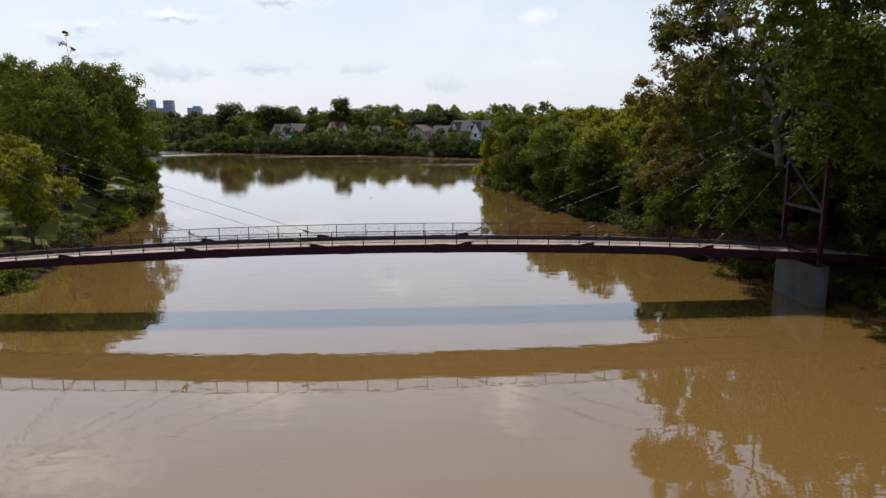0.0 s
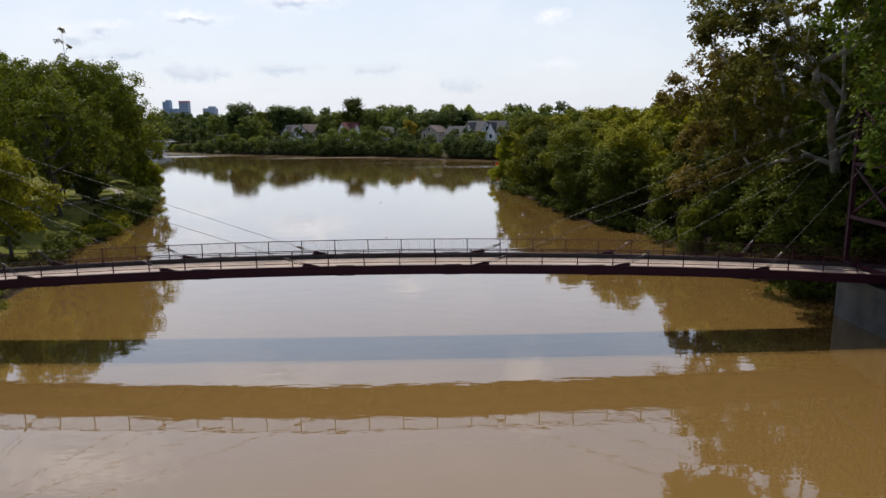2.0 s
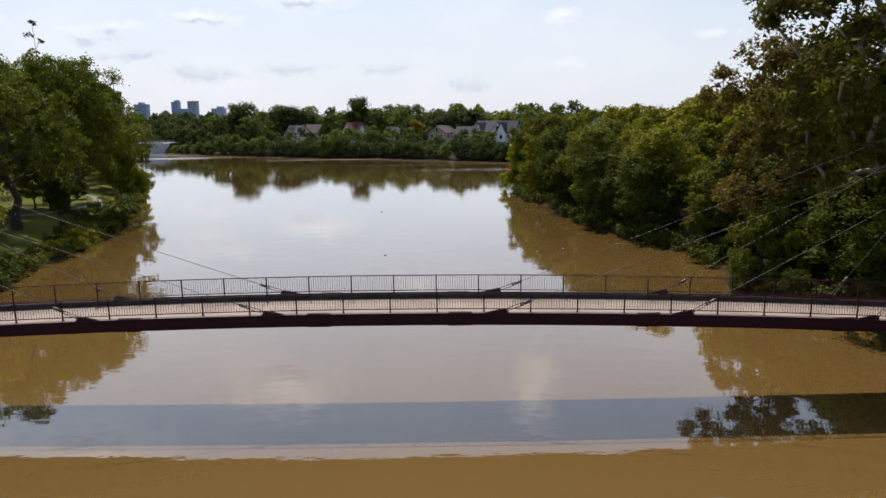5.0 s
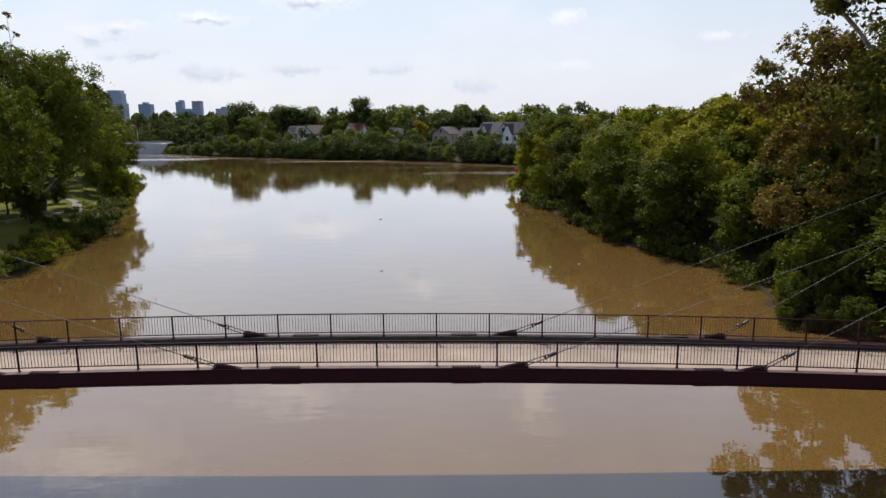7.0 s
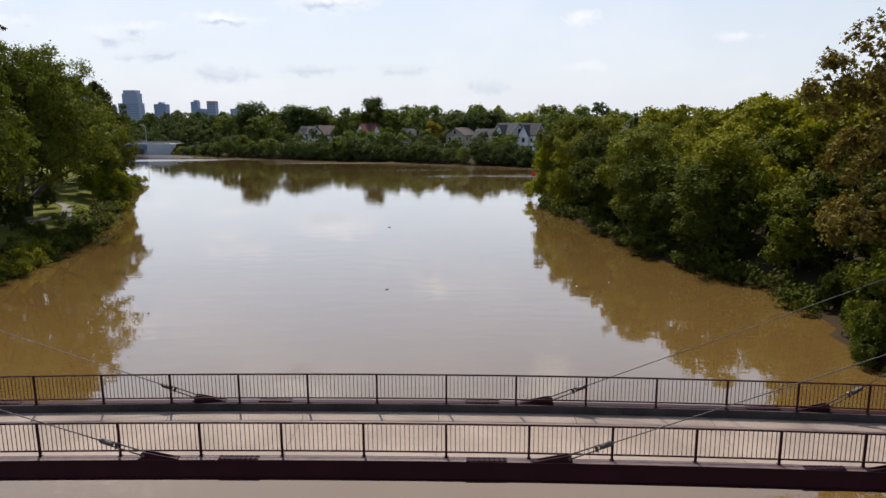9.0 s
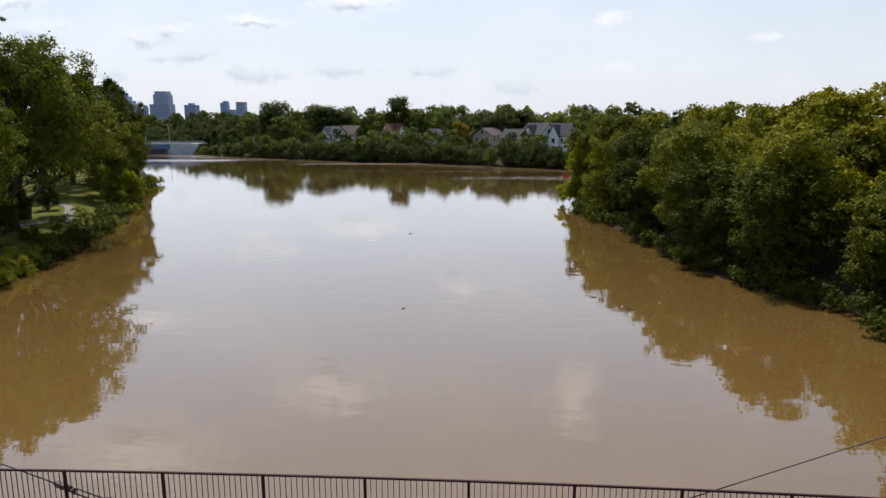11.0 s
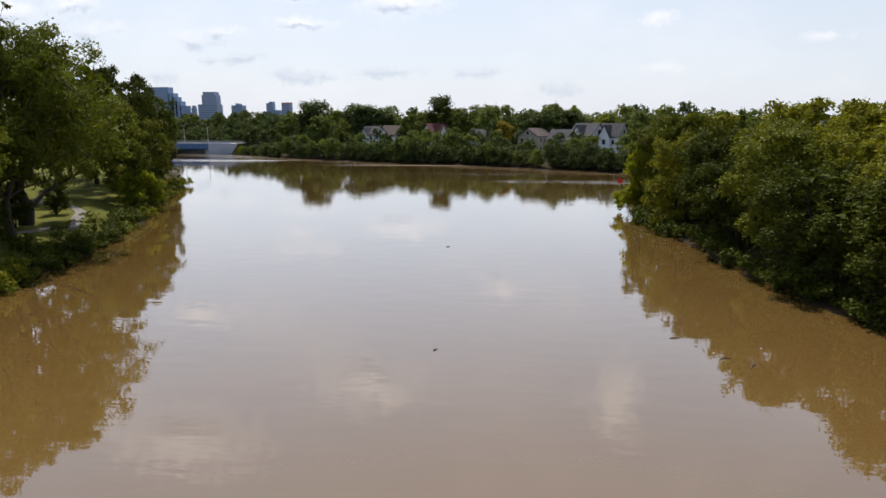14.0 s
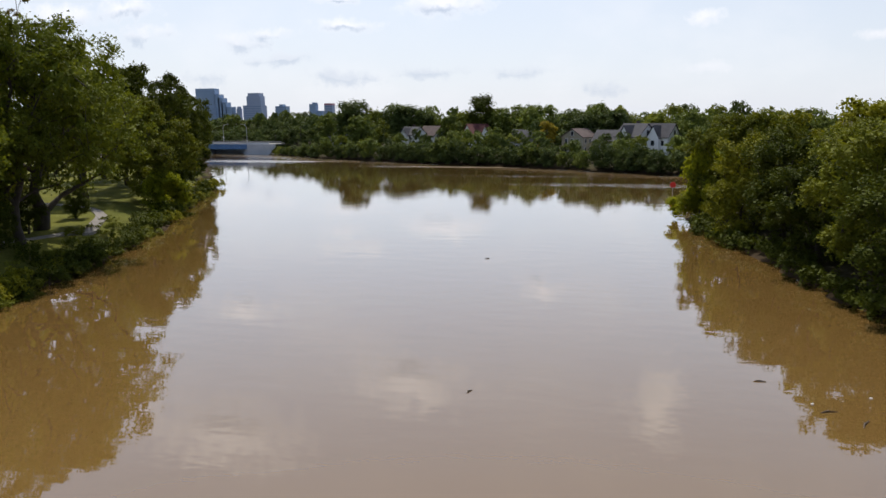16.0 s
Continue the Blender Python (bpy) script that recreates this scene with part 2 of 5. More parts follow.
DECK = mottled("deck_concrete", (0.200, 0.152, 0.126), (0.370, 0.288, 0.236), 0.5, 0.85, bump=0.25, fine=14, thing=0.14)
ROOF_GREY = mottled("grey_shingles", (0.028, 0.028, 0.034), (0.070, 0.068, 0.082), 0.7, 0.9)
ROOF_BROWN = mottled("brown_shingles", (0.055, 0.036, 0.034), (0.115, 0.080, 0.075), 0.7, 0.9)
ROOF_RED = mottled("red_shingles", (0.085, 0.026, 0.024), (0.16, 0.052, 0.045), 0.7, 0.9)
WHITE = mottled("white_siding", (0.74, 0.75, 0.76), (0.88, 0.88, 0.88), 0.4, 0.7)
TAN = mottled("tan_siding", (0.34, 0.30, 0.22), (0.48, 0.43, 0.33), 0.4, 0.7)
GREYWALL = mottled("grey_siding", (0.22, 0.23, 0.25), (0.36, 0.37, 0.39), 0.4, 0.7)
BLUE_STEEL = mottled("blue_painted_steel", (0.05, 0.13, 0.30), (0.10, 0.22, 0.42), 0.3, 0.5)
# stained pier concrete, darkened for the shade of bridge and trees
PIER = mottled("stained_shaded_pier_concrete", (0.032, 0.032, 0.030), (0.125, 0.122, 0.115), 0.55, 0.8, bump=0.3, fine=9)
PALE_CONCRETE = mottled("pale_painted_concrete", (0.36, 0.40, 0.46), (0.50, 0.54, 0.60), 0.3, 0.8)
LAMP_POLE = mottled("pale_metal_pole", (0.35, 0.36, 0.36), (0.5, 0.5, 0.5), 2, 0.5, 0.3)
RED_SIGN = mottled("red_sign_paint", (0.55, 0.02, 0.015), (0.75, 0.04, 0.03), 2, 0.5)
PATH_MAT = mottled("path_concrete", (0.12, 0.108, 0.098), (0.19, 0.172, 0.155), 0.6, 0.9, fine=8)
DRIFT = mottled("wet_driftwood", (0.03, 0.022, 0.014), (0.10, 0.075, 0.05), 2, 0.7)
FOAM = mottled("pale_litter", (0.6, 0.6, 0.57), (0.8, 0.8, 0.78), 4, 0.6)
# the haze of distance is put into these four skyline colours
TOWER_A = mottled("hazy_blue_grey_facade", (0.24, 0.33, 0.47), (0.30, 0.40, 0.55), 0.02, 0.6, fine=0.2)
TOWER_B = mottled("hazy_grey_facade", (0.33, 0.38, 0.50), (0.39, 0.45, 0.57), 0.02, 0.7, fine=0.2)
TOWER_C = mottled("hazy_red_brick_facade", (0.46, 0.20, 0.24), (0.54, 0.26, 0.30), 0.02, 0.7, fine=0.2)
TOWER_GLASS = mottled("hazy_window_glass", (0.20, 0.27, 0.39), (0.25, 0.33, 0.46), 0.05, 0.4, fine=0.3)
WINDOW_DARK, _n, _l, _b = material("dark_window_glass", 0.08)
_b.inputs["Base Color"].default_value = (0.03, 0.035, 0.045, 1)


def water_material():
    m, n, l, b = material("muddy_river_water", 0.02)
    b.inputs["IOR"].default_value = 1.36
    b.inputs["Coat Weight"].default_value = 1.0
    b.inputs["Coat IOR"].default_value = 1.72
    tc = n.new("ShaderNodeTexCoord")

    def noise_at(scale, stretch, detail):
        mp = n.new("ShaderNodeMapping")
        mp.inputs["Scale"].default_value = stretch
        l.new(tc.outputs["Object"], mp.inputs["Vector"])
        t = n.new("ShaderNodeTexNoise")
        t.inputs["Scale"].default_value, t.inputs["Detail"].default_value = scale, detail
        l.new(mp.outputs[0], t.inputs["Vector"])
        return t.outputs["Fac"]

    silt = noise_at(0.03, (1, 1, 1), 5)
    mix = n.new("ShaderNodeMix")
    mix.data_type = "RGBA"
    mix.inputs[6].default_value, mix.inputs[7].default_value = (*SILT_DARK, 1), (*SILT_LIGHT, 1)
    l.new(silt, mix.inputs[0])
    l.new(mix.outputs[2], b.inputs["Base Color"])
    wave, rip, patch = noise_at(0.55, (0.5, 1.0, 1), 3), noise_at(1.9, (0.5, 1.0, 1), 2), noise_at(0.035, (0.5, 1.4, 1), 4)
    rough = n.new("ShaderNodeMapRange")
    rough.interpolation_type = "SMOOTHSTEP"
    rough.inputs["From Min"].default_value, rough.inputs["From Max"].default_value = 0.45, 0.68
    rough.inputs["To Min"].default_value, rough.inputs["To Max"].default_value = 0.012, 0.55
    where, reach = n.new("ShaderNodeSeparateXYZ"), n.new("ShaderNodeMapRange")
    l.new(tc.outputs["Object"], where.inputs[0])
    reach.interpolation_type = "SMOOTHSTEP"
    reach.inputs["From Min"].default_value, reach.inputs["From Max"].default_value = 95.0, 165.0
    reach.inputs["To Max"].default_value = 0.05
    l.new(where.outputs["Y"], reach.inputs["Value"])
    riffle = n.new("ShaderNodeMath")
    l.new(patch, riffle.inputs[0])
    l.new(reach.outputs[0], riffle.inputs[1])
    l.new(riffle.outputs[0], rough.inputs["Value"])
    h = n.new("ShaderNodeMath")
    h.operation = "MULTIPLY"
    l.new(rip, h.inputs[0])
    l.new(rough.outputs[0], h.inputs[1])
    # riffles that the current raises towards the far bank
    band = n.new("ShaderNodeMapRange")
    band.interpolation_type = "SMOOTHSTEP"
    band.inputs["From Min"].default_value, band.inputs["From Max"].default_value = 0.48, 0.70
    band.inputs["To Min"].default_value = 0.10
    l.new(noise_at(0.03, (0.22, 1.9, 1), 4), band.inputs["Value"])
    start = n.new("ShaderNodeMapRange")
    start.interpolation_type = "SMOOTHSTEP"
    start.inputs["From Min"].default_value, start.inputs["From Max"].default_value = 145.0, 205.0
    off_bank = n.new("ShaderNodeMath")
    off_bank.operation = "MULTIPLY_ADD"
    l.new(where.outputs["X"], off_bank.inputs[0])
    off_bank.inputs[1].default_value = 0.49
    l.new(where.outputs["Y"], off_bank.inputs[2])
    l.new(off_bank.outputs[0], start.inputs["Value"])
    strip = n.new("ShaderNodeMapRange")
    strip.interpolation_type = "SMOOTHSTEP"
    strip.inputs["From Min"].default_value, strip.inputs["From Max"].default_value = 184.0, 206.0
    strip.inputs["To Max"].default_value = 0.5
    l.new(off_bank.outputs[0], strip.inputs["Value"])
    riffled = n.new("ShaderNodeMath")
    riffled.operation = "MAXIMUM"
    l.new(band.outputs[0], riffled.inputs[0])
    l.new(strip.outputs[0], riffled.inputs[1])
    # unresolved wavelets scatter the reflection there
    stirred = n.new("ShaderNodeMath")
    stirred.operation = "MULTIPLY"
    l.new(riffled.outputs[0], stirred.inputs[0])
    l.new(start.outputs[0], stirred.inputs[1])
    spread_ = n.new("ShaderNodeMapRange")
    spread_.inputs["To Min"].default_value, spread_.inputs["To Max"].default_value = 0.02, 0.38
    l.new(stirred.outputs[0], spread_.inputs["Value"])
    l.new(spread_.outputs[0], b.inputs["Roughness"])
    l.new(spread_.outputs[0], b.inputs["Coat Roughness"])
    chop = n.new("ShaderNodeMath")
    chop.operation = "MULTIPLY"
    l.new(noise_at(0.8, (0.4, 1.0, 1), 3), chop.inputs[0])
    l.new(stirred.outputs[0], chop.inputs[1])
    b0 = n.new("ShaderNodeBump")
    b0.inputs["Strength"].default_value, b0.inputs["Distance"].default_value = 1.0, 0.30
    l.new(chop.outputs[0], b0.inputs["Height"])
    b1, b2 = n.new("ShaderNodeBump"), n.new("ShaderNodeBump")
    l.new(b0.outputs[0], b1.inputs["Normal"])
    b1.inputs["Strength"].default_value, b1.inputs["Distance"].default_value = 1.0, 0.013
    b2.inputs["Strength"].default_value, b2.inputs["Distance"].default_value = 1.0, 0.007
    l.new(wave, b1.inputs["Height"])
    l.new(h.outputs[0], b2.inputs["Height"])
    l.new(b1.outputs[0], b2.inputs["Normal"])
    l.new(b2.outputs[0], b.inputs["Normal"])
    l.new(b2.outputs[0], b.inputs["Coat Normal"])
    return m


def ground_material():
    m, n, l, b = material("park_grass_and_bank_mud", 0.95)
    b.inputs["Specular IOR Level"].default_value = 0.1
    tc, geo = n.new("ShaderNodeTexCoord"), n.new("ShaderNodeNewGeometry")
    big, small = n.new("ShaderNodeTexNoise"), n.new("ShaderNodeTexNoise")
    big.inputs["Scale"].default_value, big.inputs["Detail"].default_value = 0.12, 6
    small.inputs["Scale"].default_value, small.inputs["Detail"].default_value = 3.0, 6
    for t in (big, small):
        l.new(tc.outputs["Object"], t.inputs["Vector"])
    grass = n.new("ShaderNodeMix")
    grass.data_type = "RGBA"
    grass.inputs[6].default_value, grass.inputs[7].default_value = (0.040, 0.050, 0.009, 1), (0.145, 0.142, 0.022, 1)
    s = n.new("ShaderNodeMath")
    s.operation = "MULTIPLY_ADD"
    s.inputs[1].default_value = 0.6
    l.new(small.outputs["Fac"], s.inputs[0])
    l.new(big.outputs["Fac"], s.inputs[2])
    r = n.new("ShaderNodeMapRange")
    r.inputs["From Min"].default_value, r.inputs["From Max"].default_value = 0.5, 1.1
    l.new(s.outputs[0], r.inputs["Value"])
    l.new(r.outputs[0], grass.inputs[0])
    sepz = n.new("ShaderNodeSeparateXYZ")
    l.new(geo.outputs["Position"], sepz.inputs[0])
    edge = n.new("ShaderNodeMapRange")
    edge.inputs["From Min"].default_value, edge.inputs["From Max"].default_value = 0.25, 0.8
    l.new(sepz.outputs["Z"], edge.inputs["Value"])
    mud = n.new("ShaderNodeMix")
    mud.data_type = "RGBA"
    mud.inputs[6].default_value = (0.040, 0.027, 0.014, 1)
    l.new(edge.outputs[0], mud.inputs[0])
    wood = n.new("ShaderNodeMix")
    wood.data_type = "RGBA"
    wood.inputs[7].default_value = (0.042, 0.036, 0.018, 1)
    east = n.new("ShaderNodeMapRange")
    east.inputs["From Min"].default_value, east.inputs["From Max"].default_value = -8.0, 6.0
    l.new(sepz.outputs["X"], east.inputs["Value"])
    north = n.new("ShaderNodeMapRange")
    north.inputs["From Min"].default_value, north.inputs["From Max"].default_value = 170.0, 215.0
    l.new(sepz.outputs["Y"], north.inputs["Value"])
    either = n.new("ShaderNodeMath")
    either.operation = "MAXIMUM"
    l.new(east.outputs[0], either.inputs[0])
    l.new(north.outputs[0], either.inputs[1])
    l.new(either.outputs[0], wood.inputs[0])
    l.new(grass.outputs[2], wood.inputs[6])
    l.new(wood.outputs[2], mud.inputs[7])
    l.new(mud.outputs[2], b.inputs["Base Color"])
    bp = n.new("ShaderNodeBump")
    bp.inputs["Strength"].default_value, bp.inputs["Distance"].default_value = 0.8, 0.15
    l.new(small.outputs["Fac"], bp.inputs["Height"])
    l.new(bp.outputs[0], b.inputs["Normal"])
    return m


WATER = water_material()
GROUND = ground_material()


# ---- mesh helpers ----
def mesh_of(name, verts, faces, mat, smooth=False):
    me = bpy.data.meshes.new(name)
    me.from_pydata([tuple(v) for v in verts], [], faces)
    me.materials.append(mat)
    if smooth:
        me.polygons.foreach_set("use_smooth", [True] * len(me.polygons))
    me.update()
    return me


def mesh_np(name, verts, quads, mat, smooth=False):
    """A mesh from arrays of vertices and of faces with equally many corners."""
    me = bpy.data.meshes.new(name)
    me.vertices.add(len(verts))
    me.vertices.foreach_set("co", np.ascontiguousarray(verts, dtype=np.float32).ravel())
    me.loops.add(quads.size)
    me.loops.foreach_set("vertex_index", np.ascontiguousarray(quads, dtype=np.int32).ravel())
    me.polygons.add(len(quads))
    me.polygons.foreach_set("loop_start", np.arange(0, quads.size, quads.shape[1], dtype=np.int32))
    me.polygons.foreach_set("use_smooth", np.full(len(quads), smooth))
    me.materials.append(mat)
    me.update(calc_edges=True)
    return me


def part_mesh(name, me, parent, label="", at=None):
    ob = new(name, me)
    ob.parent = parent
    if at is not None:
        ob.matrix_basis = at
    return tagged(ob, label)


def part(name, bm, mat, parent, label="", at=None, smooth=False):
    me = bpy.data.meshes.new(name)
    bm.to_mesh(me)
    bm.free()
    me.materials.append(mat)
    if smooth:
        me.polygons.foreach_set("use_smooth", [True] * len(me.polygons))
    return part_mesh(name, me, parent, label, at)


def thing(name, label, category, group="", kind="", at=(0, 0, 0)):
    ob = new(name)
    ob.empty_display_size = 0.5
    ob.location = at
    return tagged(ob, label, category, group, kind)


def add_box(bm, a, b, bevel=0.0):
    """A box between two corners."""
    v = [bm.verts.new((x, y, z)) for x in (a[0], b[0]) for y in (a[1], b[1]) for z in (a[2], b[2])]
    faces = [bm.faces.new([v[i] for i in f]) for f in ((0, 1, 3, 2), (4, 6, 7, 5), (0, 4, 5, 1), (2, 3, 7, 6), (0, 2, 6, 4), (1, 5, 7, 3))]
    if bevel:
        edges = list({e for f in faces for e in f.edges})
        bmesh.ops.bevel(bm, geom=edges, offset=bevel, segments=1, affect="EDGES")
    return bm


def box(a, b, bevel=0.0):
    return add_box(bmesh.new(), a, b, bevel)


def add_tube(bm, pts, radii, sides=8, caps=True):
    """A tapered round bar along points."""
    rings = []
    pts = [Vector(p) for p in pts]
    for i, p in enumerate(pts):
        d = (pts[min(i + 1, len(pts) - 1)] - pts[max(i - 1, 0)]).normalized()
        a = d.orthogonal().normalized() if i == 0 else (rings_a - d * rings_a.dot(d)).normalized()
        rings_a = a
        b = d.cross(a)
        rings.append([bm.verts.new(p + (a * math.cos(k * math.tau / sides) + b * math.sin(k * math.tau / sides)) * radii[i]) for k in range(sides)])
    for r, s in zip(rings, rings[1:]):
        for k in range(sides):
            bm.faces.new((r[k], r[(k + 1) % sides], s[(k + 1) % sides], s[k]))
    if caps:
        bm.faces.new(rings[0][::-1])
        bm.faces.new(rings[-1])
    return bm


def add_bar(bm, a, b, w, h):
    """A square bar from a to b, w across and h high."""
    a, b = Vector(a), Vector(b)
    d = (b - a).normalized()
    side = d.cross(Vector((0, 0, 1)))
    side = side.normalized() if side.length > 1e-3 else Vector((1, 0, 0))
    top = side.cross(d)
    v = [bm.verts.new(p + side * sx * w / 2 + top * sz * h / 2) for p in (a, b) for sx, sz in ((-1, -1), (1, -1), (1, 1), (-1, 1))]
    for f in ((3, 2, 1, 0), (4, 5, 6, 7), (0, 1, 5, 4), (1, 2, 6, 5), (2, 3, 7, 6), (3, 0, 4, 7)):
        bm.faces.new([v[i] for i in f])
    return bm


def add_sweep(bm, xs, profile):
    """A prism with the cross-section profile (y, z above the deck line) along the bridge."""
    rings = [[bm.verts.new((x, y, deck_z(x) + z)) for y, z in profile] for x in xs]
    k = len(profile)
    for r, s in zip(rings, rings[1:]):
        for i in range(k):
            bm.faces.new((r[i], s[i], s[(i + 1) % k], r[(i + 1) % k]))
    bm.faces.new(rings[0])
    bm.faces.new(rings[-1][::-1])
    return bm


# ---- ground and water ----
RIVER_LEFT = [(-36, -260), (-34, -60), (-35, 0), (-36, 8), (-36.5, 16), (-41, 36), (-42.5, 50), (-44, 60), (-48, 78), (-56, 98), (-63, 115), (-69.5, 131), (-79, 150), (-101, 190), (-133, 245), (-157, 292), (-230, 420)]
RIVER_FAR = [(-195, 420), (-126, 292), (-121, 277), (-84, 249), (-42, 227), (-20, 221), (25, 193.5), (90, 163), (320, 50)]
RIVER_RIGHT = [(320, -30), (120, 85), (60, 108), (30, 120), (16.6, 116), (17.5, 100), (21.5, 84), (22.5, 66), (27, 52), (32, 40), (31.0, 26), (32.2, 19), (38, 6), (38.5, -3), (37, -9), (39, -30), (43, -100), (43, -260)]
RIVER = np.array(RIVER_LEFT + RIVER_FAR + RIVER_RIGHT, float)


def bank_distance(x, y):
    """Distance to the waterline: above zero on land, below zero in the river."""
    a, b = RIVER, np.roll(RIVER, -1, 0)
    best = np.full(x.shape, 1e9)
    inside = np.zeros(x.shape, bool)
    for (ax, ay), (bx, by) in zip(a, b):
        dx, dy = bx - ax, by - ay
        t = np.clip(((x - ax) * dx + (y - ay) * dy) / (dx * dx + dy * dy), 0, 1)
        best = np.minimum(best, np.hypot(x - ax - t * dx, y - ay - t * dy))
        cross = (ay > y) != (by > y)
        inside ^= cross & (x < dx * (y - ay) / (dy if dy else 1e-9) + ax)
    return np.where(inside, -best, best)


def ground_z(x, y):
    x, y = np.asarray(x, float), np.asarray(y, float)
    d = bank_distance(x, y) + 0.8 * np.sin(x * 0.31 + 1.3 * np.sin(y * 0.17)) + 0.5 * np.sin(y * 0.73 + x * 0.4)
    s = np.clip(d / 9.0, 0, 1)
    land = 0.10 + 2.0 * s * s * (3 - 2 * s) + 0.12 * np.sin(x * 0.11) * np.sin(y * 0.09) + np.clip(d - 30, 0, 200) * 0.006
    return np.where(d > 0, land, np.maximum(d * 0.5, -2.5) - 0.05)


def spread(fine_from, fine_to, fine, mid_from, mid_to, mid, far):
    out = [-v for v in reversed(far)] + list(np.arange(mid_from, fine_from, mid)) + list(np.arange(fine_from, fine_to, fine)) + list(np.arange(fine_to, mid_to, mid)) + list(far)
    return np.array(out)


FAR_STEPS = [420, 520, 700, 1000, 1500, 2200, 3200, 4600]
gx = spread(-112, 48, 1.6, -360, 380, 8.0, FAR_STEPS)
gy = spread(-26, 150, 1.6, -360, 400, 8.0, FAR_STEPS)
XX, YY = np.meshgrid(gx, gy)
ZZ = ground_z(XX, YY)
nx, ny = len(gx), len(gy)
idx = np.arange(nx * ny).reshape(ny, nx)
gq = np.stack([idx[:-1, :-1], idx[:-1, 1:], idx[1:, 1:], idx[1:, :-1]], -1).reshape(-1, 4)
ground = new("ground", mesh_np("ground", np.stack([XX, YY, ZZ], -1).reshape(-1, 3), gq, GROUND, True))
tagged(ground, "grassy river banks with a muddy waterline", "ground", kind="structure")

wx, wy = np.linspace(-380, 380, 39), np.linspace(-300, 430, 37)
WX, WY = np.meshgrid(wx, wy)
wi = np.arange(WX.size).reshape(WX.shape)
wq = np.stack([wi[:-1, :-1], wi[:-1, 1:], wi[1:, 1:], wi[1:, :-1]], -1).reshape(-1, 4)
water = new("water", mesh_np("water", np.stack([WX, WY, 0 * WX], -1).reshape(-1, 3), wq, WATER, True))
tagged(water, "calm muddy brown river reflecting the sky", "river", kind="structure")


def ribbon(name, pts, width, lift, mat, label, category):
    """A strip of paving laid over the ground along points."""
    pts = [Vector(p) for p in pts]
    fine = []
    for i in range(len(pts) - 1):
        p0, p1, p2, p3 = pts[max(i - 1, 0)], pts[i], pts[i + 1], pts[min(i + 2, len(pts) - 1)]
        for k in range(8):
            t = k / 8
            fine.append(0.5 * (2 * p1 + (p2 - p0) * t + (2 * p0 - 5 * p1 + 4 * p2 - p3) * t * t + (3 * p1 - p0 - 3 * p2 + p3) * t ** 3))
    fine.append(pts[-1])
    v, f = [], []
    for i, p in enumerate(fine):
        d = (fine[min(i + 1, len(fine) - 1)] - fine[max(i - 1, 0)]).normalized()
        s = Vector((d.y, -d.x)) * width / 2
        zs = [float(ground_z(p.x + s.x * k, p.y + s.y * k)) for k in (-1, 0, 1)]
        za, zb = (max(zs[k], zs[1] - 0.08) + lift for k in (0, 2))
        a, b = p - s, p + s
        v += [(a.x, a.y, za), (b.x, b.y, zb), (b.x, b.y, zb - 0.3), (a.x, a.y, za - 0.3)]
        if i:
            o = (i - 1) * 4
            f += [[o + k, o + (k + 1) % 4, o + 4 + (k + 1) % 4, o + 4 + k] for k in range(4)]
    f += [[3, 2, 1, 0], [len(v) - 4 + k for k in range(4)]]
    return tagged(new(name, mesh_of(name, v, f, mat)), label, category, kind="structure")


ribbon("footpath", [(-120, 104), (-96, 102), (-75, 98.5), (-67, 95), (-61, 89.5), (-57, 83), (-54.5, 76.5), (-57, 68), (-66, 56), (-84, 44)], 1.4, 0.06, PATH_MAT, "curving pale concrete footpath through the grass", "path")


# ---- footbridge ----
def deck_z(x):
    return 5.728 - 0.00095 * (x + 0.9) ** 2


Y_NEAR, Y_FAR = 0.0, 4.05
MID = 0.35
X0, X1 = -48.0, 48.0
BAY = 2.515
SPANS = np.linspace(X0, X1, 45)

SKEW = 0.011  # the bridge stands not quite square to the river
footbridge = thing("footbridge", "maroon steel cable-stayed footbridge with a concrete deck over the river", "bridge")
footbridge.rotation_euler = (0, 0, SKEW)
for side, y in ((-1, Y_NEAR), (1, Y_FAR)):
    o = 0.28 * side
    lo, hi = min(y, y + o), max(y, y + o)
    part("girder", add_sweep(bmesh.new(), SPANS, [(lo, -0.03), (hi, -0.03), (hi, -0.07), (hi - 0.05, -0.07), (hi - 0.05, -0.64), (hi, -0.64), (hi, -0.68), (lo, -0.68), (lo, -0.64), (lo + 0.05, -0.64), (lo + 0.05, -0.07), (lo, -0.07)]), STEEL, footbridge)
# thin added cover: the near flange's sunlit sheen as pinkish colour
part("flange_cover", add_sweep(bmesh.new(), SPANS, [(Y_NEAR - 0.272, -0.027), (Y_NEAR - 0.008, -0.027), (Y_NEAR - 0.008, -0.019), (Y_NEAR - 0.272, -0.019)]), FLANGE, footbridge, "dusty pinkish top flange with sunlight in its colour")
deck = part("deck", add_sweep(bmesh.new(), SPANS, [(Y_NEAR + 0.09, -0.52), (Y_FAR - 0.09, -0.52), (Y_FAR - 0.09, -0.40), (Y_NEAR + 0.09, -0.40)]), KERB, footbridge, "concrete deck on steel beams")
for k in range(19):
    a, b = MID + (k - 9.5) * 4.85 + 0.008, MID + (k - 8.5) * 4.85 - 0.008
    part("deck_panel", add_sweep(bmesh.new(), np.linspace(a, b, 3), [(Y_NEAR + 0.085, -0.399), (Y_FAR - 0.085, -0.399), (Y_FAR - 0.085, -0.34), (Y_NEAR + 0.085, -0.34)]), DECK, deck, "pale tan concrete panel")
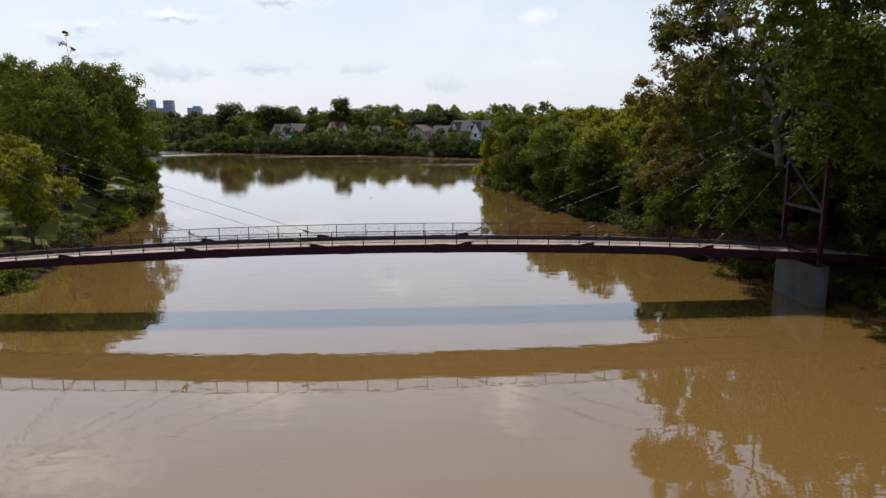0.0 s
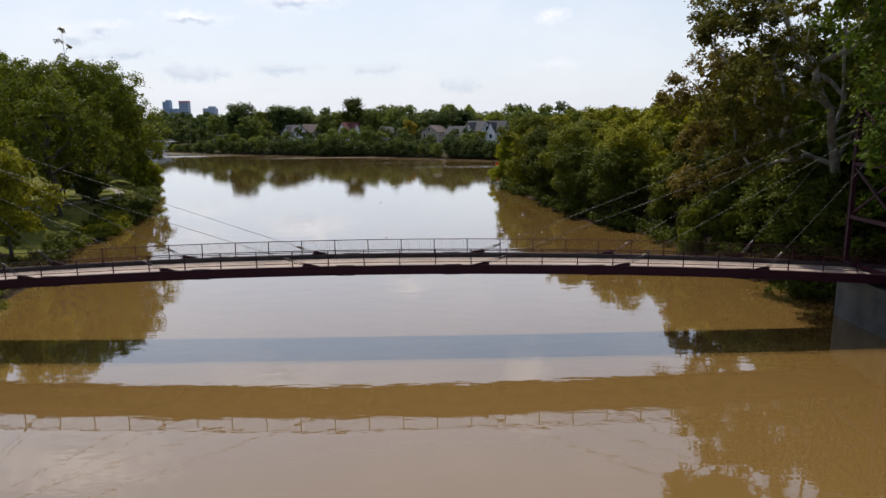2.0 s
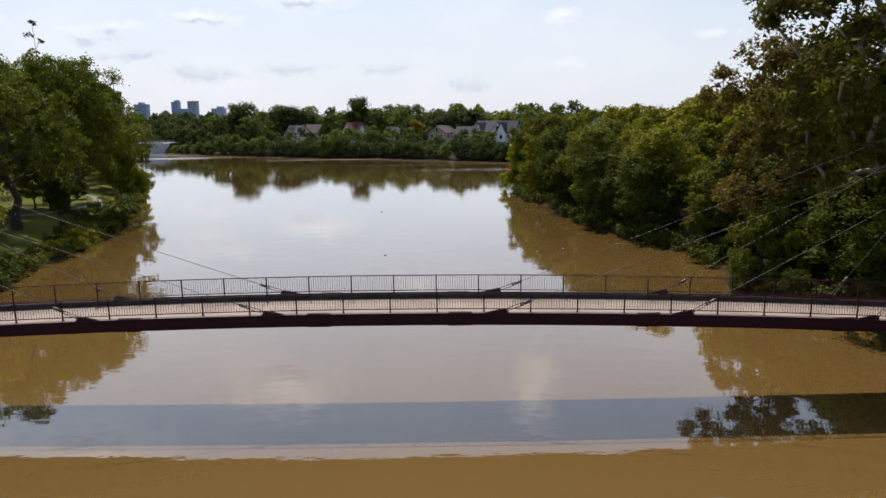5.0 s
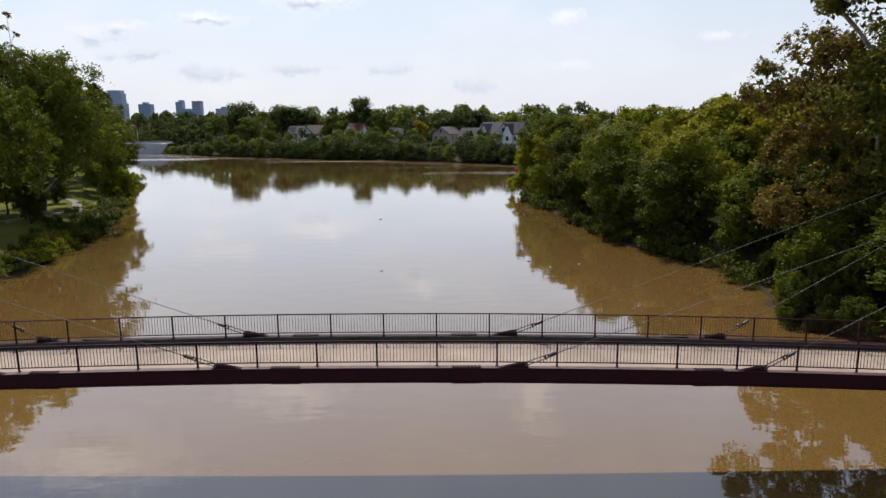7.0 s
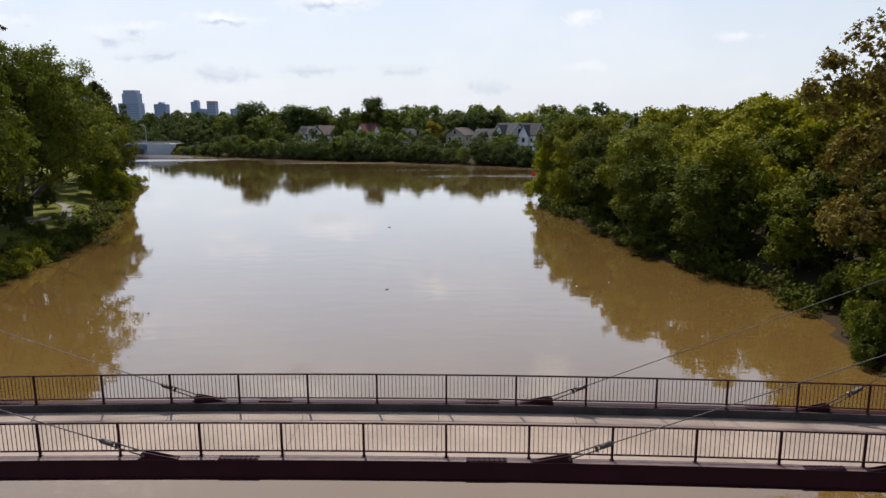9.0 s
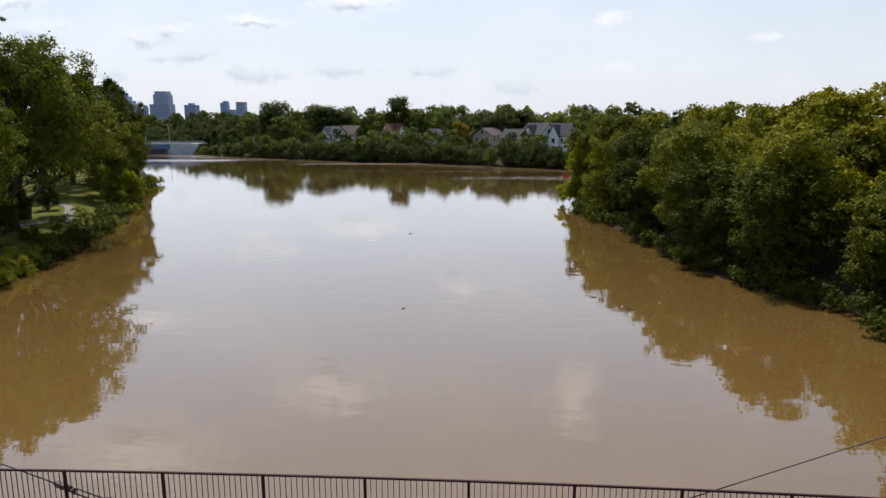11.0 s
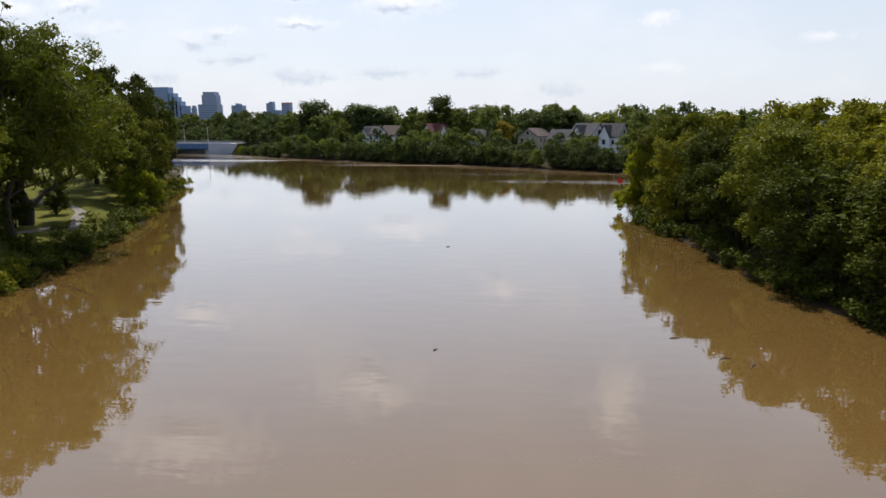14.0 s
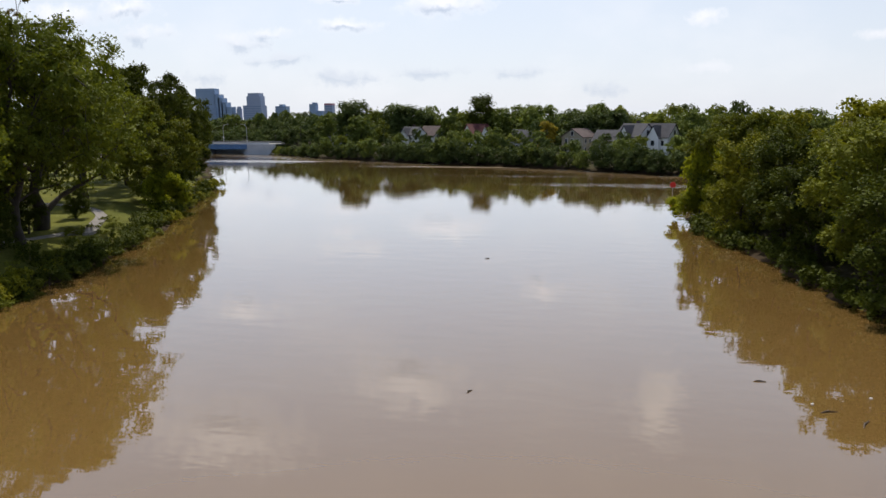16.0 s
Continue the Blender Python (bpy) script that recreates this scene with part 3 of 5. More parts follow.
for y in (Y_NEAR + 0.04, Y_FAR - 0.04):
    part("kerb", add_sweep(bmesh.new(), SPANS, [(y - 0.038, -0.50), (y + 0.038, -0.50), (y + 0.038, -0.045), (y - 0.038, -0.045)]), KERB, footbridge, "stained grey concrete kerb, darkened for its shade")
for k in range(18):
    x = MID + (k - 8.5) * 4.85
    part("cross_beam", box((x - 0.08, Y_NEAR + 0.02, deck_z(x) - 0.66), (x + 0.08, Y_FAR - 0.02, deck_z(x) - 0.505)), STEEL, footbridge)
for side, y in ((-1, Y_NEAR), (1, Y_FAR)):
    for x in (0.56 - 24.4, 0.56 - 13.9, 0.56 - 3.78, 0.56 + 3.78, 0.56 + 13.9, 0.56 + 24.4):
        yy = y + 0.15 * side
        part("splice_plate", box((x - 0.62, yy - 0.115, deck_z(x) - 0.715), (x + 0.62, yy + 0.115, deck_z(x) - 0.685), 0.008), STEEL, footbridge)
        bolts = box((x - 0.62, yy - 0.115, deck_z(x) - 0.025), (x + 0.62, yy + 0.115, deck_z(x) + 0.005), 0.008)
        for i in range(8):
            for j in (-0.075, 0.075):
                add_tube(bolts, [(x - 0.54 + i * 0.154, yy + j, deck_z(x) + 0.005), (x - 0.54 + i * 0.154, yy + j, deck_z(x) + 0.03)], [0.022, 0.022], 6)
        part("splice_plate", bolts, STEEL, footbridge)

POST_H = 1.08
post_me = bpy.data.meshes.new("post")
_bm = box((-0.035, -0.035, -0.06), (0.035, 0.035, POST_H), 0.006)
add_box(_bm, (-0.07, -0.06, -0.026), (0.07, 0.06, -0.010))
_bm.to_mesh(post_me)
_bm.free()
post_me.materials.append(RAIL)
picket_me = bpy.data.meshes.new("picket")
_bm = box((-0.008, -0.008, 0.16), (0.008, 0.008, POST_H - 0.04))
_bm.to_mesh(picket_me)
_bm.free()
picket_me.materials.append(RAIL)
for y, x_first in ((Y_NEAR + 0.0, 0.60), (Y_FAR + 0.0, 0.53)):
    for k in range(-16, 18):
        x = x_first + k * BAY
        part_mesh("post", post_me, footbridge, at=Matrix.Translation((x, y, deck_z(x))))
        if k == 17:
            continue
        z0, z1 = deck_z(x), deck_z(x + BAY)
        bm = bmesh.new()
        add_bar(bm, (x, y, z0 + POST_H - 0.02), (x + BAY, y, z1 + POST_H - 0.02), 0.055, 0.045)
        add_bar(bm, (x, y, z0 + 0.15), (x + BAY, y, z1 + 0.15), 0.04, 0.04)
        single = -5 <= k <= 3
        infill = bmesh.new()
        if not single:
            for i in range(1, 18):
                t = i / 18
                z = z0 + (z1 - z0) * t
                add_box(infill, (x + BAY * t - 0.008, y - 0.008, z + 0.16), (x + BAY * t + 0.008, y + 0.008, z + POST_H - 0.04))
        panel = part("railing_panel", bm, RAIL, footbridge)
        if not single:
            tagged(part("picket_infill", infill, RAIL, panel), kind="stuff")
        if single:
            for i in range(1, 18):
                t = i / 18
                part_mesh("picket", picket_me, panel, at=Matrix.Translation((x + BAY * t, y, z0 + (z1 - z0) * t)))

# piers, towers and stays
TOWER_X = (-37.2, MID + 35.1)
ANCHORS = (6.0, 15.95, 25.9)


def capsule(x, y0, y1, r, z0, z1):
    bm = bmesh.new()
    ring = [(x + r * math.cos(math.pi * (1 + k / 10)), y0 + r * math.sin(math.pi * (1 + k / 10))) for k in range(11)]
    ring += [(x + r * math.cos(math.pi * k / 10), y1 + r * math.sin(math.pi * k / 10)) for k in range(11)]
    lo, hi = [bm.verts.new((px, py, z0)) for px, py in ring], [bm.verts.new((px, py, z1)) for px, py in ring]
    for i in range(len(ring)):
        j = (i + 1) % len(ring)
        bm.faces.new((lo[i], lo[j], hi[j], hi[i]))
    bm.faces.new(hi)
    bm.faces.new(lo[::-1])
    return bm


for tx in TOWER_X:
    pier = thing("bridge_pier", "rounded weathered concrete pier standing in the water under the footbridge", "bridge pier", "piers of the footbridge")
    pier.rotation_euler = (0, 0, SKEW)
    part("shaft", capsule(tx + 0.25, -0.55, 4.95, 0.72, -2.4, 3.42), PIER, pier)
    tower = part("tower", box((tx - 0.34, -1.15, 3.42), (tx + 0.34, -0.45, 3.47)), STEEL, footbridge, "maroon steel tower with cross bracing")
    part("base_plate", box((tx - 0.34, 4.75, 3.42), (tx + 0.34, 5.45, 3.47)), STEEL, tower)
    for y in (-0.80, 5.10):
        leg = bmesh.new()
        add_box(leg, (tx - 0.16, y - 0.17, 3.45), (tx + 0.16, y - 0.14, 17.2))
        add_box(leg, (tx - 0.16, y + 0.14, 3.45), (tx + 0.16, y + 0.17, 17.2))
        add_box(leg, (tx - 0.14, y - 0.14, 3.45), (tx + 0.14, y + 0.14, 17.2))
        add_box(leg, (tx - 0.2, y - 0.2, 17.2), (tx + 0.2, y + 0.2, 17.28))
        part("leg", leg, STEEL, tower)
    for z in (4.35, 7.95, 12.0, 16.6):
        part("strut", add_bar(bmesh.new(), (tx, -0.66, z), (tx, 4.96, z), 0.26, 0.28), STEEL, tower)
    for z0, z1 in ((8.15, 11.8), (12.2, 16.4)):
        part("brace", add_bar(bmesh.new(), (tx - 0.05, -0.66, z0), (tx - 0.05, 4.96, z1), 0.14, 0.16), STEEL, tower)
        part("brace", add_bar(bmesh.new(), (tx + 0.05, -0.66, z1), (tx + 0.05, 4.96, z0), 0.14, 0.16), STEEL, tower)
    sgn = 1 if tx > 0 else -1
    for side, y, leg_y in ((-1, Y_NEAR - 0.17, -0.80), (1, Y_FAR + 0.17, 5.10)):
        for k, off in enumerate(ANCHORS):
            ax = MID + sgn * off
            az = deck_z(ax) - 0.005
            top = Vector((tx - sgn * 0.14, leg_y, (16.65, 16.2, 15.7)[k]))
            foot = Vector((ax + sgn * 0.58, y, az + 0.20))
            d = (top - foot).normalized()
            # wedge-shaped anchor plate on the girder
            bm = bmesh.new()
            for yy in (-0.09, 0.06):
                v = [bm.verts.new((ax + sgn * dx, y + yy + dy, az + dz)) for dy in (0, 0.03) for dx, dz in ((-0.62, 0), (0.52, 0), (0.57, 0.12), (0.50, 0.21), (0.32, 0.20))]
                bm.faces.new(v[:5])
                bm.faces.new(v[5:][::-1])
                for i in range(5):
                    bm.faces.new((v[i], v[i + 5], v[(i + 1) % 5 + 5], v[(i + 1) % 5]))
            add_box(bm, (ax - 0.62, y - 0.10, az - 0.01), (ax + 0.58, y + 0.10, az + 0.02))
            bmesh.ops.recalc_face_normals(bm, faces=bm.faces)
            anchor = part("anchor_plate", bm, STEEL, footbridge)
            pin = bmesh.new()
            c = Vector((ax + sgn * 0.48, y, az + 0.13))
            add_tube(pin, [c - Vector((0, 0.11, 0)), c + Vector((0, 0.11, 0))], [0.06, 0.06], 10)
            part("pin", pin, FITTING, anchor)
            turn = bmesh.new()
            e = d.cross(Vector((0, 1, 0))).normalized()
            for s in (-1, 1):
                add_tube(turn, [c + e * 0.07 * s, c + d * 1.0 + e * 0.07 * s], [0.022, 0.022], 6)
            add_tube(turn, [c + d * 0.85 - e * 0.10, c + d * 0.85 + e * 0.10], [0.05, 0.05], 6)
            add_tube(turn, [c + d * 0.95, c + d * 1.05, c + d * 1.30, c + d * 1.42], [0.05, 0.085, 0.085, 0.03], 8)
            part("turnbuckle", turn, FITTING, footbridge)
            start = c + d * 1.35
            n = 14
            span = (top - start).length
            pts = [start.lerp(top, i / n) - Vector((0, 0, 0.004 * span * 4 * (i / n) * (1 - i / n) * 0.6)) for i in range(n + 1)]
            part("stay_cable", add_tube(bmesh.new(), pts, [0.0165] * (n + 1), 6), CABLE, footbridge, smooth=True)
    land = tx + sgn * 9.5
    ab = thing("bridge_abutment", "concrete abutment under the end of the footbridge", "abutment", "ends of the footbridge")
    ab.rotation_euler = (0, 0, SKEW)
    a, b = sorted((land, land + sgn * 2.5))
    part("wall", box((a, -0.8, -1.5), (b, 5.1, deck_z(tx + sgn * 8) - 0.95), 0.04), CONCRETE, ab)


# ---- trees ----
def leaf_faces(rng, centres, outward, size, corners=3):
    """Small leaves at the centres, turned mostly outward and up: three-cornered sprays, or bent four-cornered leaves."""
    n = len(centres)
    nrm = outward * 0.45 + rng.normal(0, 0.55, (n, 3)) + np.array([0, 0, 0.50])
    nrm /= np.linalg.norm(nrm, axis=1)[:, None] + 1e-9
    t = np.cross(nrm, rng.normal(0, 1, (n, 3)))
    t /= np.linalg.norm(t, axis=1)[:, None] + 1e-9
    b = np.cross(nrm, t)
    s = (size * rng.uniform(0.6, 1.4, n))[:, None]
    v = np.empty((n, corners, 3))
    if corners == 3:
        v[:, 0] = centres + t * s * 0.62
        v[:, 1] = centres - t * s * 0.36 + b * s * 0.42
        v[:, 2] = centres - t * s * 0.36 - b * s * 0.42
    else:
        v[:, 0] = centres - t * s * 0.55
        v[:, 1] = centres + b * s * 0.38 + nrm * s * 0.15
        v[:, 2] = centres + t * s * 0.55 - nrm * s * 0.08
        v[:, 3] = centres - b * s * 0.38 + nrm * s * 0.15
    return v.reshape(-1, 3), np.arange(n * corners).reshape(-1, corners)


def crown_masses(rng, H, R, base, lobes, lobe, full, tuck, lean):
    """The large leaf masses of a crown, as centres and radii: a head on top and others wound round the stem below it."""
    ph = rng.uniform(0, math.tau, 4)
    out = [(np.array([lean[0], lean[1], H - R * lobe * 1.12]), R * lobe * 0.95)]
    for i in range(1, lobes):
        h = 0.90 - 1.72 * (i - 0.5 + rng.uniform(-0.4, 0.4)) / (lobes - 1)
        p = full if h < 0 else 2.1
        wide = max(1 - abs(h) ** p, 0.02) ** (1 / p)
        a = i * 2.39996 + rng.uniform(-0.6, 0.6)
        wide *= 1 + 0.15 * math.sin(2 * a + ph[0]) + 0.12 * math.sin(3 * a + ph[1] + 3 * h)
        rad = R * lobe * rng.uniform(0.70, 1.15)
        z = (H + base) / 2 + h * (H - base) / 2
        wide *= tuck + (1 - tuck) * min(z / (0.5 * H), 1.0)
        r = max(R * wide - rad * 0.85, R * 0.10)
        z = min(max(z, base + rad * 0.6), H - rad * 1.08)
        out.append((np.array([math.cos(a) * r + lean[0] * z / H, math.sin(a) * r + lean[1] * z / H, z]), rad))
    return out


def make_tree(name, seed, H, R, base, leaf_mat, bark, leaves, leaf, clumps=150, clump=0.0, lobes=11, lobe=0.42, flat=0.6, lean=(0, 0), trunk_r=None, full=2.4, gaps=0.42, label="", category="tree", tuck=1.0, inner=0.03, fine=True, limbs=(), clear=0.0, corners=3, stem=0.74):
    """A tree on the origin: a trunk that branches out to many leaf sprays. gaps: how much of the crown is left open; limbs: large boughs
    given as points and end radii, kept clear of leaves by so many metres on the open side."""
    rng = np.random.default_rng(seed)
    tree = thing(name, label, category)
    trunk_r = trunk_r or H * 0.018
    masses = crown_masses(rng, H, R, base, lobes, lobe, full, tuck, lean)
    clump = clump or R * 0.17
    C, W = np.array([c for c, _ in masses]), np.array([r for _, r in masses])
    # spray centres on and in the masses, thinned into gaps
    spots, home = [], []
    for _ in range(clumps * 14):
        if len(spots) >= clumps:
            break
        k = int(rng.choice(len(W), p=W ** 2 / (W ** 2).sum()))
        d = rng.normal(0, 1, 3)
        d[2] += 0.25
        d /= np.linalg.norm(d)
        p = C[k] + d * W[k] * rng.uniform(0.45, 1.0) ** 0.6 * np.array([1, 1, 0.92])
        if p[2] < max(base * 0.8, 0.15) + clump * 0.3:
            continue
        if noise.noise(Vector(p) / (R * 0.30) + Vector((seed * 3.1, 0, 0))) < gaps - 0.62:
            continue
        deep = (np.linalg.norm(C - p, axis=1) / W).min()
        if deep < 0.62 and rng.uniform() < 0.75:
            continue
        if any(abs(p[0] - q[0]) < clear and p[1] < q[1] + clear and abs(p[2] - q[2]) < clear for pts, _, _ in limbs for q in pts):
            continue
        spots.append(p)
        home.append(k)
    spots, home = np.array(spots), np.array(home)
    # trunk and boughs, then each spray joined to the nearest wood below it
    n = 8
    top = H * stem
    if limbs:
        nodes, up_, fixed = [], [], []
        for pts, r0, r1 in limbs:
            start = len(nodes)
            for i, p in enumerate(pts):
                same = [j for j in range(len(nodes)) if np.linalg.norm(nodes[j] - np.array(p, float)) < 1e-3]
                if i == 0 and same:
                    last = same[0]
                    continue
                nodes.append(np.array(p, float))
                up_.append(last if i else -1)
                fixed.append(r0 + (r1 - r0) * i / (len(pts) - 1))
                last = len(nodes) - 1
    else:
        wob = trunk_r * 0.9
        nodes = [np.array([lean[0] * f * stem + math.sin(i * 1.7 + seed) * wob * (i > 0), lean[1] * f * stem + math.cos(i * 1.3 + seed) * wob * (i > 0), -0.4 + (top + 0.4) * f]) for i, f in ((i, i / n) for i in range(n + 1))]
        up_ = list(range(-1, n))
        fixed = [trunk_r * (1.4 if i == 0 else 1.08 if i == 1 else (1 - 0.86 * i / n) ** 0.85) for i in range(n + 1)]
    wood = len(nodes)
    order = np.argsort(np.hypot(spots[:, 0] - lean[0] * spots[:, 2] / H, spots[:, 1] - lean[1] * spots[:, 2] / H) + 0.3 * spots[:, 2])
    for k in order:
        p, N = spots[k], np.array(nodes)
        dh = np.hypot(N[:, 0] - p[0], N[:, 1] - p[1])
        cost = np.linalg.norm(N - p, axis=1) + 1.3 * np.maximum(0, N[:, 2] - p[2] + 0.45 * dh)
        cost[0] += H
        j = int(np.argmin(cost))
        m = nodes[j] * 0.5 + p * 0.5 + rng.normal(0, 0.05, 3) * dh[j] + np.array([0, 0, 0.06 * dh[j]])
        nodes += [m, p]
        up_ += [j, len(nodes) - 2]
    load = np.zeros(len(nodes))
    load[wood + 1::2] = 1
    for i in range(len(nodes) - 1, wood - 1, -1):
        if up_[i] >= 0:
            load[up_[i]] += load[i]
    bm = bmesh.new()
    thin = max(trunk_r * 0.035, 0.028 if limbs else 0.012)
    if limbs:
        for pts, r0, r1 in limbs:
            fine_pts = [Vector(pts[0])]
            for a, b in zip(pts, pts[1:]):
                a, b = Vector(a), Vector(b)
                w = (b - a).length
                fine_pts += [a.lerp(b, 0.5) + Vector(rng.normal(0, 0.03, 3)) * w, b]
            add_tube(bm, fine_pts, [r0 + (r1 - r0) * i / (len(fine_pts) - 1) for i in range(len(fine_pts))], 9)
    else:
        add_tube(bm, [Vector(p) for p in nodes[:wood]], fixed, 9 if fine else 6)
    for i in range(wood, len(nodes)):
        if not fine and load[i] < 5:
            continue
        r = min(thin * load[i] ** 0.62, trunk_r * 0.5)
        j = up_[i]
        r_in = fixed[j] * 0.6 if j < wood else min(thin * load[j] ** 0.62, trunk_r * 0.5)
        add_tube(bm, [Vector(nodes[j]), Vector(nodes[i])], [min(r_in, r * 1.5), r * 0.85], 5 if r > 0.06 else 3, False)
    part("trunk", bm, bark, tree, smooth=True)
    # leaves of each spray lie in a shallow, ragged dome
    share = rng.uniform(0.45, 1.5, len(spots))
    k = rng.choice(len(spots), leaves, p=share / share.sum())
    size = clump * rng.uniform(0.7, 1.3, len(spots))
    off = rng.normal(0, 0.38, (leaves, 3))
    off[:, 2] = off[:, 2] * flat - 0.30 * (off[:, 0] ** 2 + off[:, 1] ** 2) + 0.1
    c = spots[k] + off * size[k][:, None]
    c[:, 2] = np.maximum(c[:, 2], 0.05)
    out = c - C[home[k]]
    out /= np.linalg.norm(out, axis=1)[:, None] + 1e-9
    v, q = leaf_faces(rng, c, out, leaf, corners)
    # larger leaves added deep inside the masses to block light through the crown
    m = int(leaves * inner * 2)
    if m:
        kk = rng.choice(len(W), m, p=W ** 2 / (W ** 2).sum())
        d = rng.normal(0, 1, (m, 3))
        d /= np.linalg.norm(d, axis=1)[:, None]
        ci = C[kk] + d * (W[kk] * rng.uniform(0.15, 0.62, m))[:, None]
        ci[:, 2] = np.maximum(ci[:, 2], 0.15)
        vi, qi = leaf_faces(rng, ci, d, leaf * 2.2, corners)
        v, q = np.concatenate([v, vi]), np.concatenate([q, qi + len(v)])
    part_mesh("crown", mesh_np("crown", v, q, leaf_mat), tree)
    return tree


def make_conifer(name, seed, H, R, leaf_mat, bark, leaves, leaf, label):
    rng = np.random.default_rng(seed)
    tree = thing(name, label, "tree")
    bm, cs, ds = add_tube(bmesh.new(), [(0, 0, -0.4), (0, 0, H * 0.5), (0, 0, H)], [H * 0.014, H * 0.009, 0.03], 8), [], []
    for i in range(70):
        f = rng.uniform(0.12, 0.98)
        a = rng.uniform(0, math.tau)
        reach = R * (1 - f) ** 0.8 * rng.uniform(0.6, 1.15) + 0.25
        h = H * f
        e = Vector((math.cos(a) * reach, math.sin(a) * reach, h + reach * rng.uniform(0.05, 0.35)))
        add_tube(bm, [(0, 0, h), e], [0.05, 0.01], 4, False)
        m = leaves // 70
        t = rng.uniform(0.15, 1, m)[:, None]
        cs.append(np.array([0, 0, h]) * (1 - t) + np.array(e) * t + rng.normal(0, 0.16 * R / 3, (m, 3)))
        ds.append(np.tile(np.array([math.cos(a), math.sin(a), 0.5]), (m, 1)))
    part("trunk", bm, bark, tree)
    v, q = leaf_faces(rng, np.concatenate(cs), np.concatenate(ds), leaf)
    part_mesh("crown", mesh_np("crown", v, q, leaf_mat), tree)
    return tree


def place(x, y, turn, sx, sz, dz=0.0):
    return pose(x, y, float(ground_z(x, y)) + dz, 0, 0, turn) @ Matrix.Diagonal((sx, sx, sz, 1))


def plant(kind, spots, group, rng):
    """Sets copies of a tree: spots of (x, y, height scale, width scale)."""
    for i, (x, y, sz, sx) in enumerate(spots):
        m = place(x, y, float(rng.uniform(0, 360)), sx, sz)
        if kind.get("set") and kind.name.startswith("far"):
            m = m @ Matrix.Diagonal((1 / kind.scale[0], 1 / kind.scale[1], 1 / kind.scale[2], 1))
        ob = kind if not kind.get("set") else copy_thing(kind, m)
        if ob is kind:
            kind.matrix_basis = m
            kind["set"] = 1
            tagged(kind, group=group)
        else:
            tagged(ob, group=group)


rng = np.random.default_rng(11)

# broad park trees on the grassy bank
park = [
    make_tree("park_tree", 1, 24, 11.5, 4.8, LEAF_PARK, BARK, 29000, 0.34, 290, 1.55, 14, 0.42, 0.6, (1, 0), 0.68, 3.2, 0.52, "tall broad green tree on the grassy river bank", inner=0.012),
    make_tree("park_tree", 2, 25, 10.0, 5.6, LEAF_PARK, BARK, 24000, 0.34, 240, 1.5, 13, 0.42, 0.55, (0, 1), 0.55, 2.6, 0.47, "tall green tree with a domed crown on the grassy bank"),
    make_tree("park_tree", 3, 22, 7.8, 1.2, LEAF_DARK, BARK, 17000, 0.36, 170, 1.35, 13, 0.40, 0.7, (0.5, -1), 0.42, 3.5, 0.48, "dark green tree with an uneven crown on the river bank"),
]
PARK_A = [(-59.5, 77, 1.02, 1.0), (-52.5, 53, 0.90, 0.85), (-72, 30, 1.05, 1.0)]
PARK_B = [(-54, 68, 0.96, 0.75), (-52, 14, 0.95, 0.9), (-76, 106, 1.02, 1.0), (-65, 66, 1.05, 1.0), (-84, 92, 1.12, 1.0), (-98, 140, 0.95, 1.0)]
PARK_C = [(-75.5, 122, 1.03, 0.85), (-83, 141, 1.0, 0.85), (-91, 160, 0.92, 0.9), (-104, 184, 0.9, 1.0), (-117, 205, 0.9, 1.1), (-84, 128, 1.0, 1.1), (-94, 104, 1.0, 1.2), (-104, 122, 1.0, 1.3)]
plant(park[0], PARK_A, "park trees", rng)
plant(park[1], PARK_B, "park trees", rng)
plant(park[2], PARK_C, "park trees", rng)

light = make_tree("park_tree", 4, 18, 7.2, 0.8, LEAF_GREEN, BARK, 17000, 0.34, 170, 1.3, 12, 0.42, 0.6, (1.5, 0), 0.36, 4, 0.44, "green tree leaning over the park bank")
plant(light, [(-64, 107, 0.97, 0.9)], "park trees", rng)

# a thin leader that stands out above the crowns
leader = make_tree("slender_tree", 9, 30, 1.1, 24, LEAF_BROWN, BARK, 260, 0.34, 16, 0.5, 5, 0.6, 0.8, (0.5, 0), 0.14, 2.0, 0.3, "thin bare leader with sparse leaves above the park trees", inner=0, stem=0.96)
leader.matrix_basis = place(-64.5, 82, 0, 1, 1)

# smaller light-green trees by the bridge
young = make_tree("young_tree", 7, 10.5, 5.2, 2.2, LEAF_LIGHT, BARK, 13000, 0.28, 150, 0.95, 10, 0.42, 0.5, (0.6, 0), 0.2, 2.6, 0.46, "young light green tree beside the footbridge", inner=0.015)
plant(young, [(-43.5, 27, 1.18, 0.95), (-51, 37, 1.0, 1.0), (-50, 17, 1.0, 1.0), (-62, 73, 0.7, 0.8)], "young trees", rng)

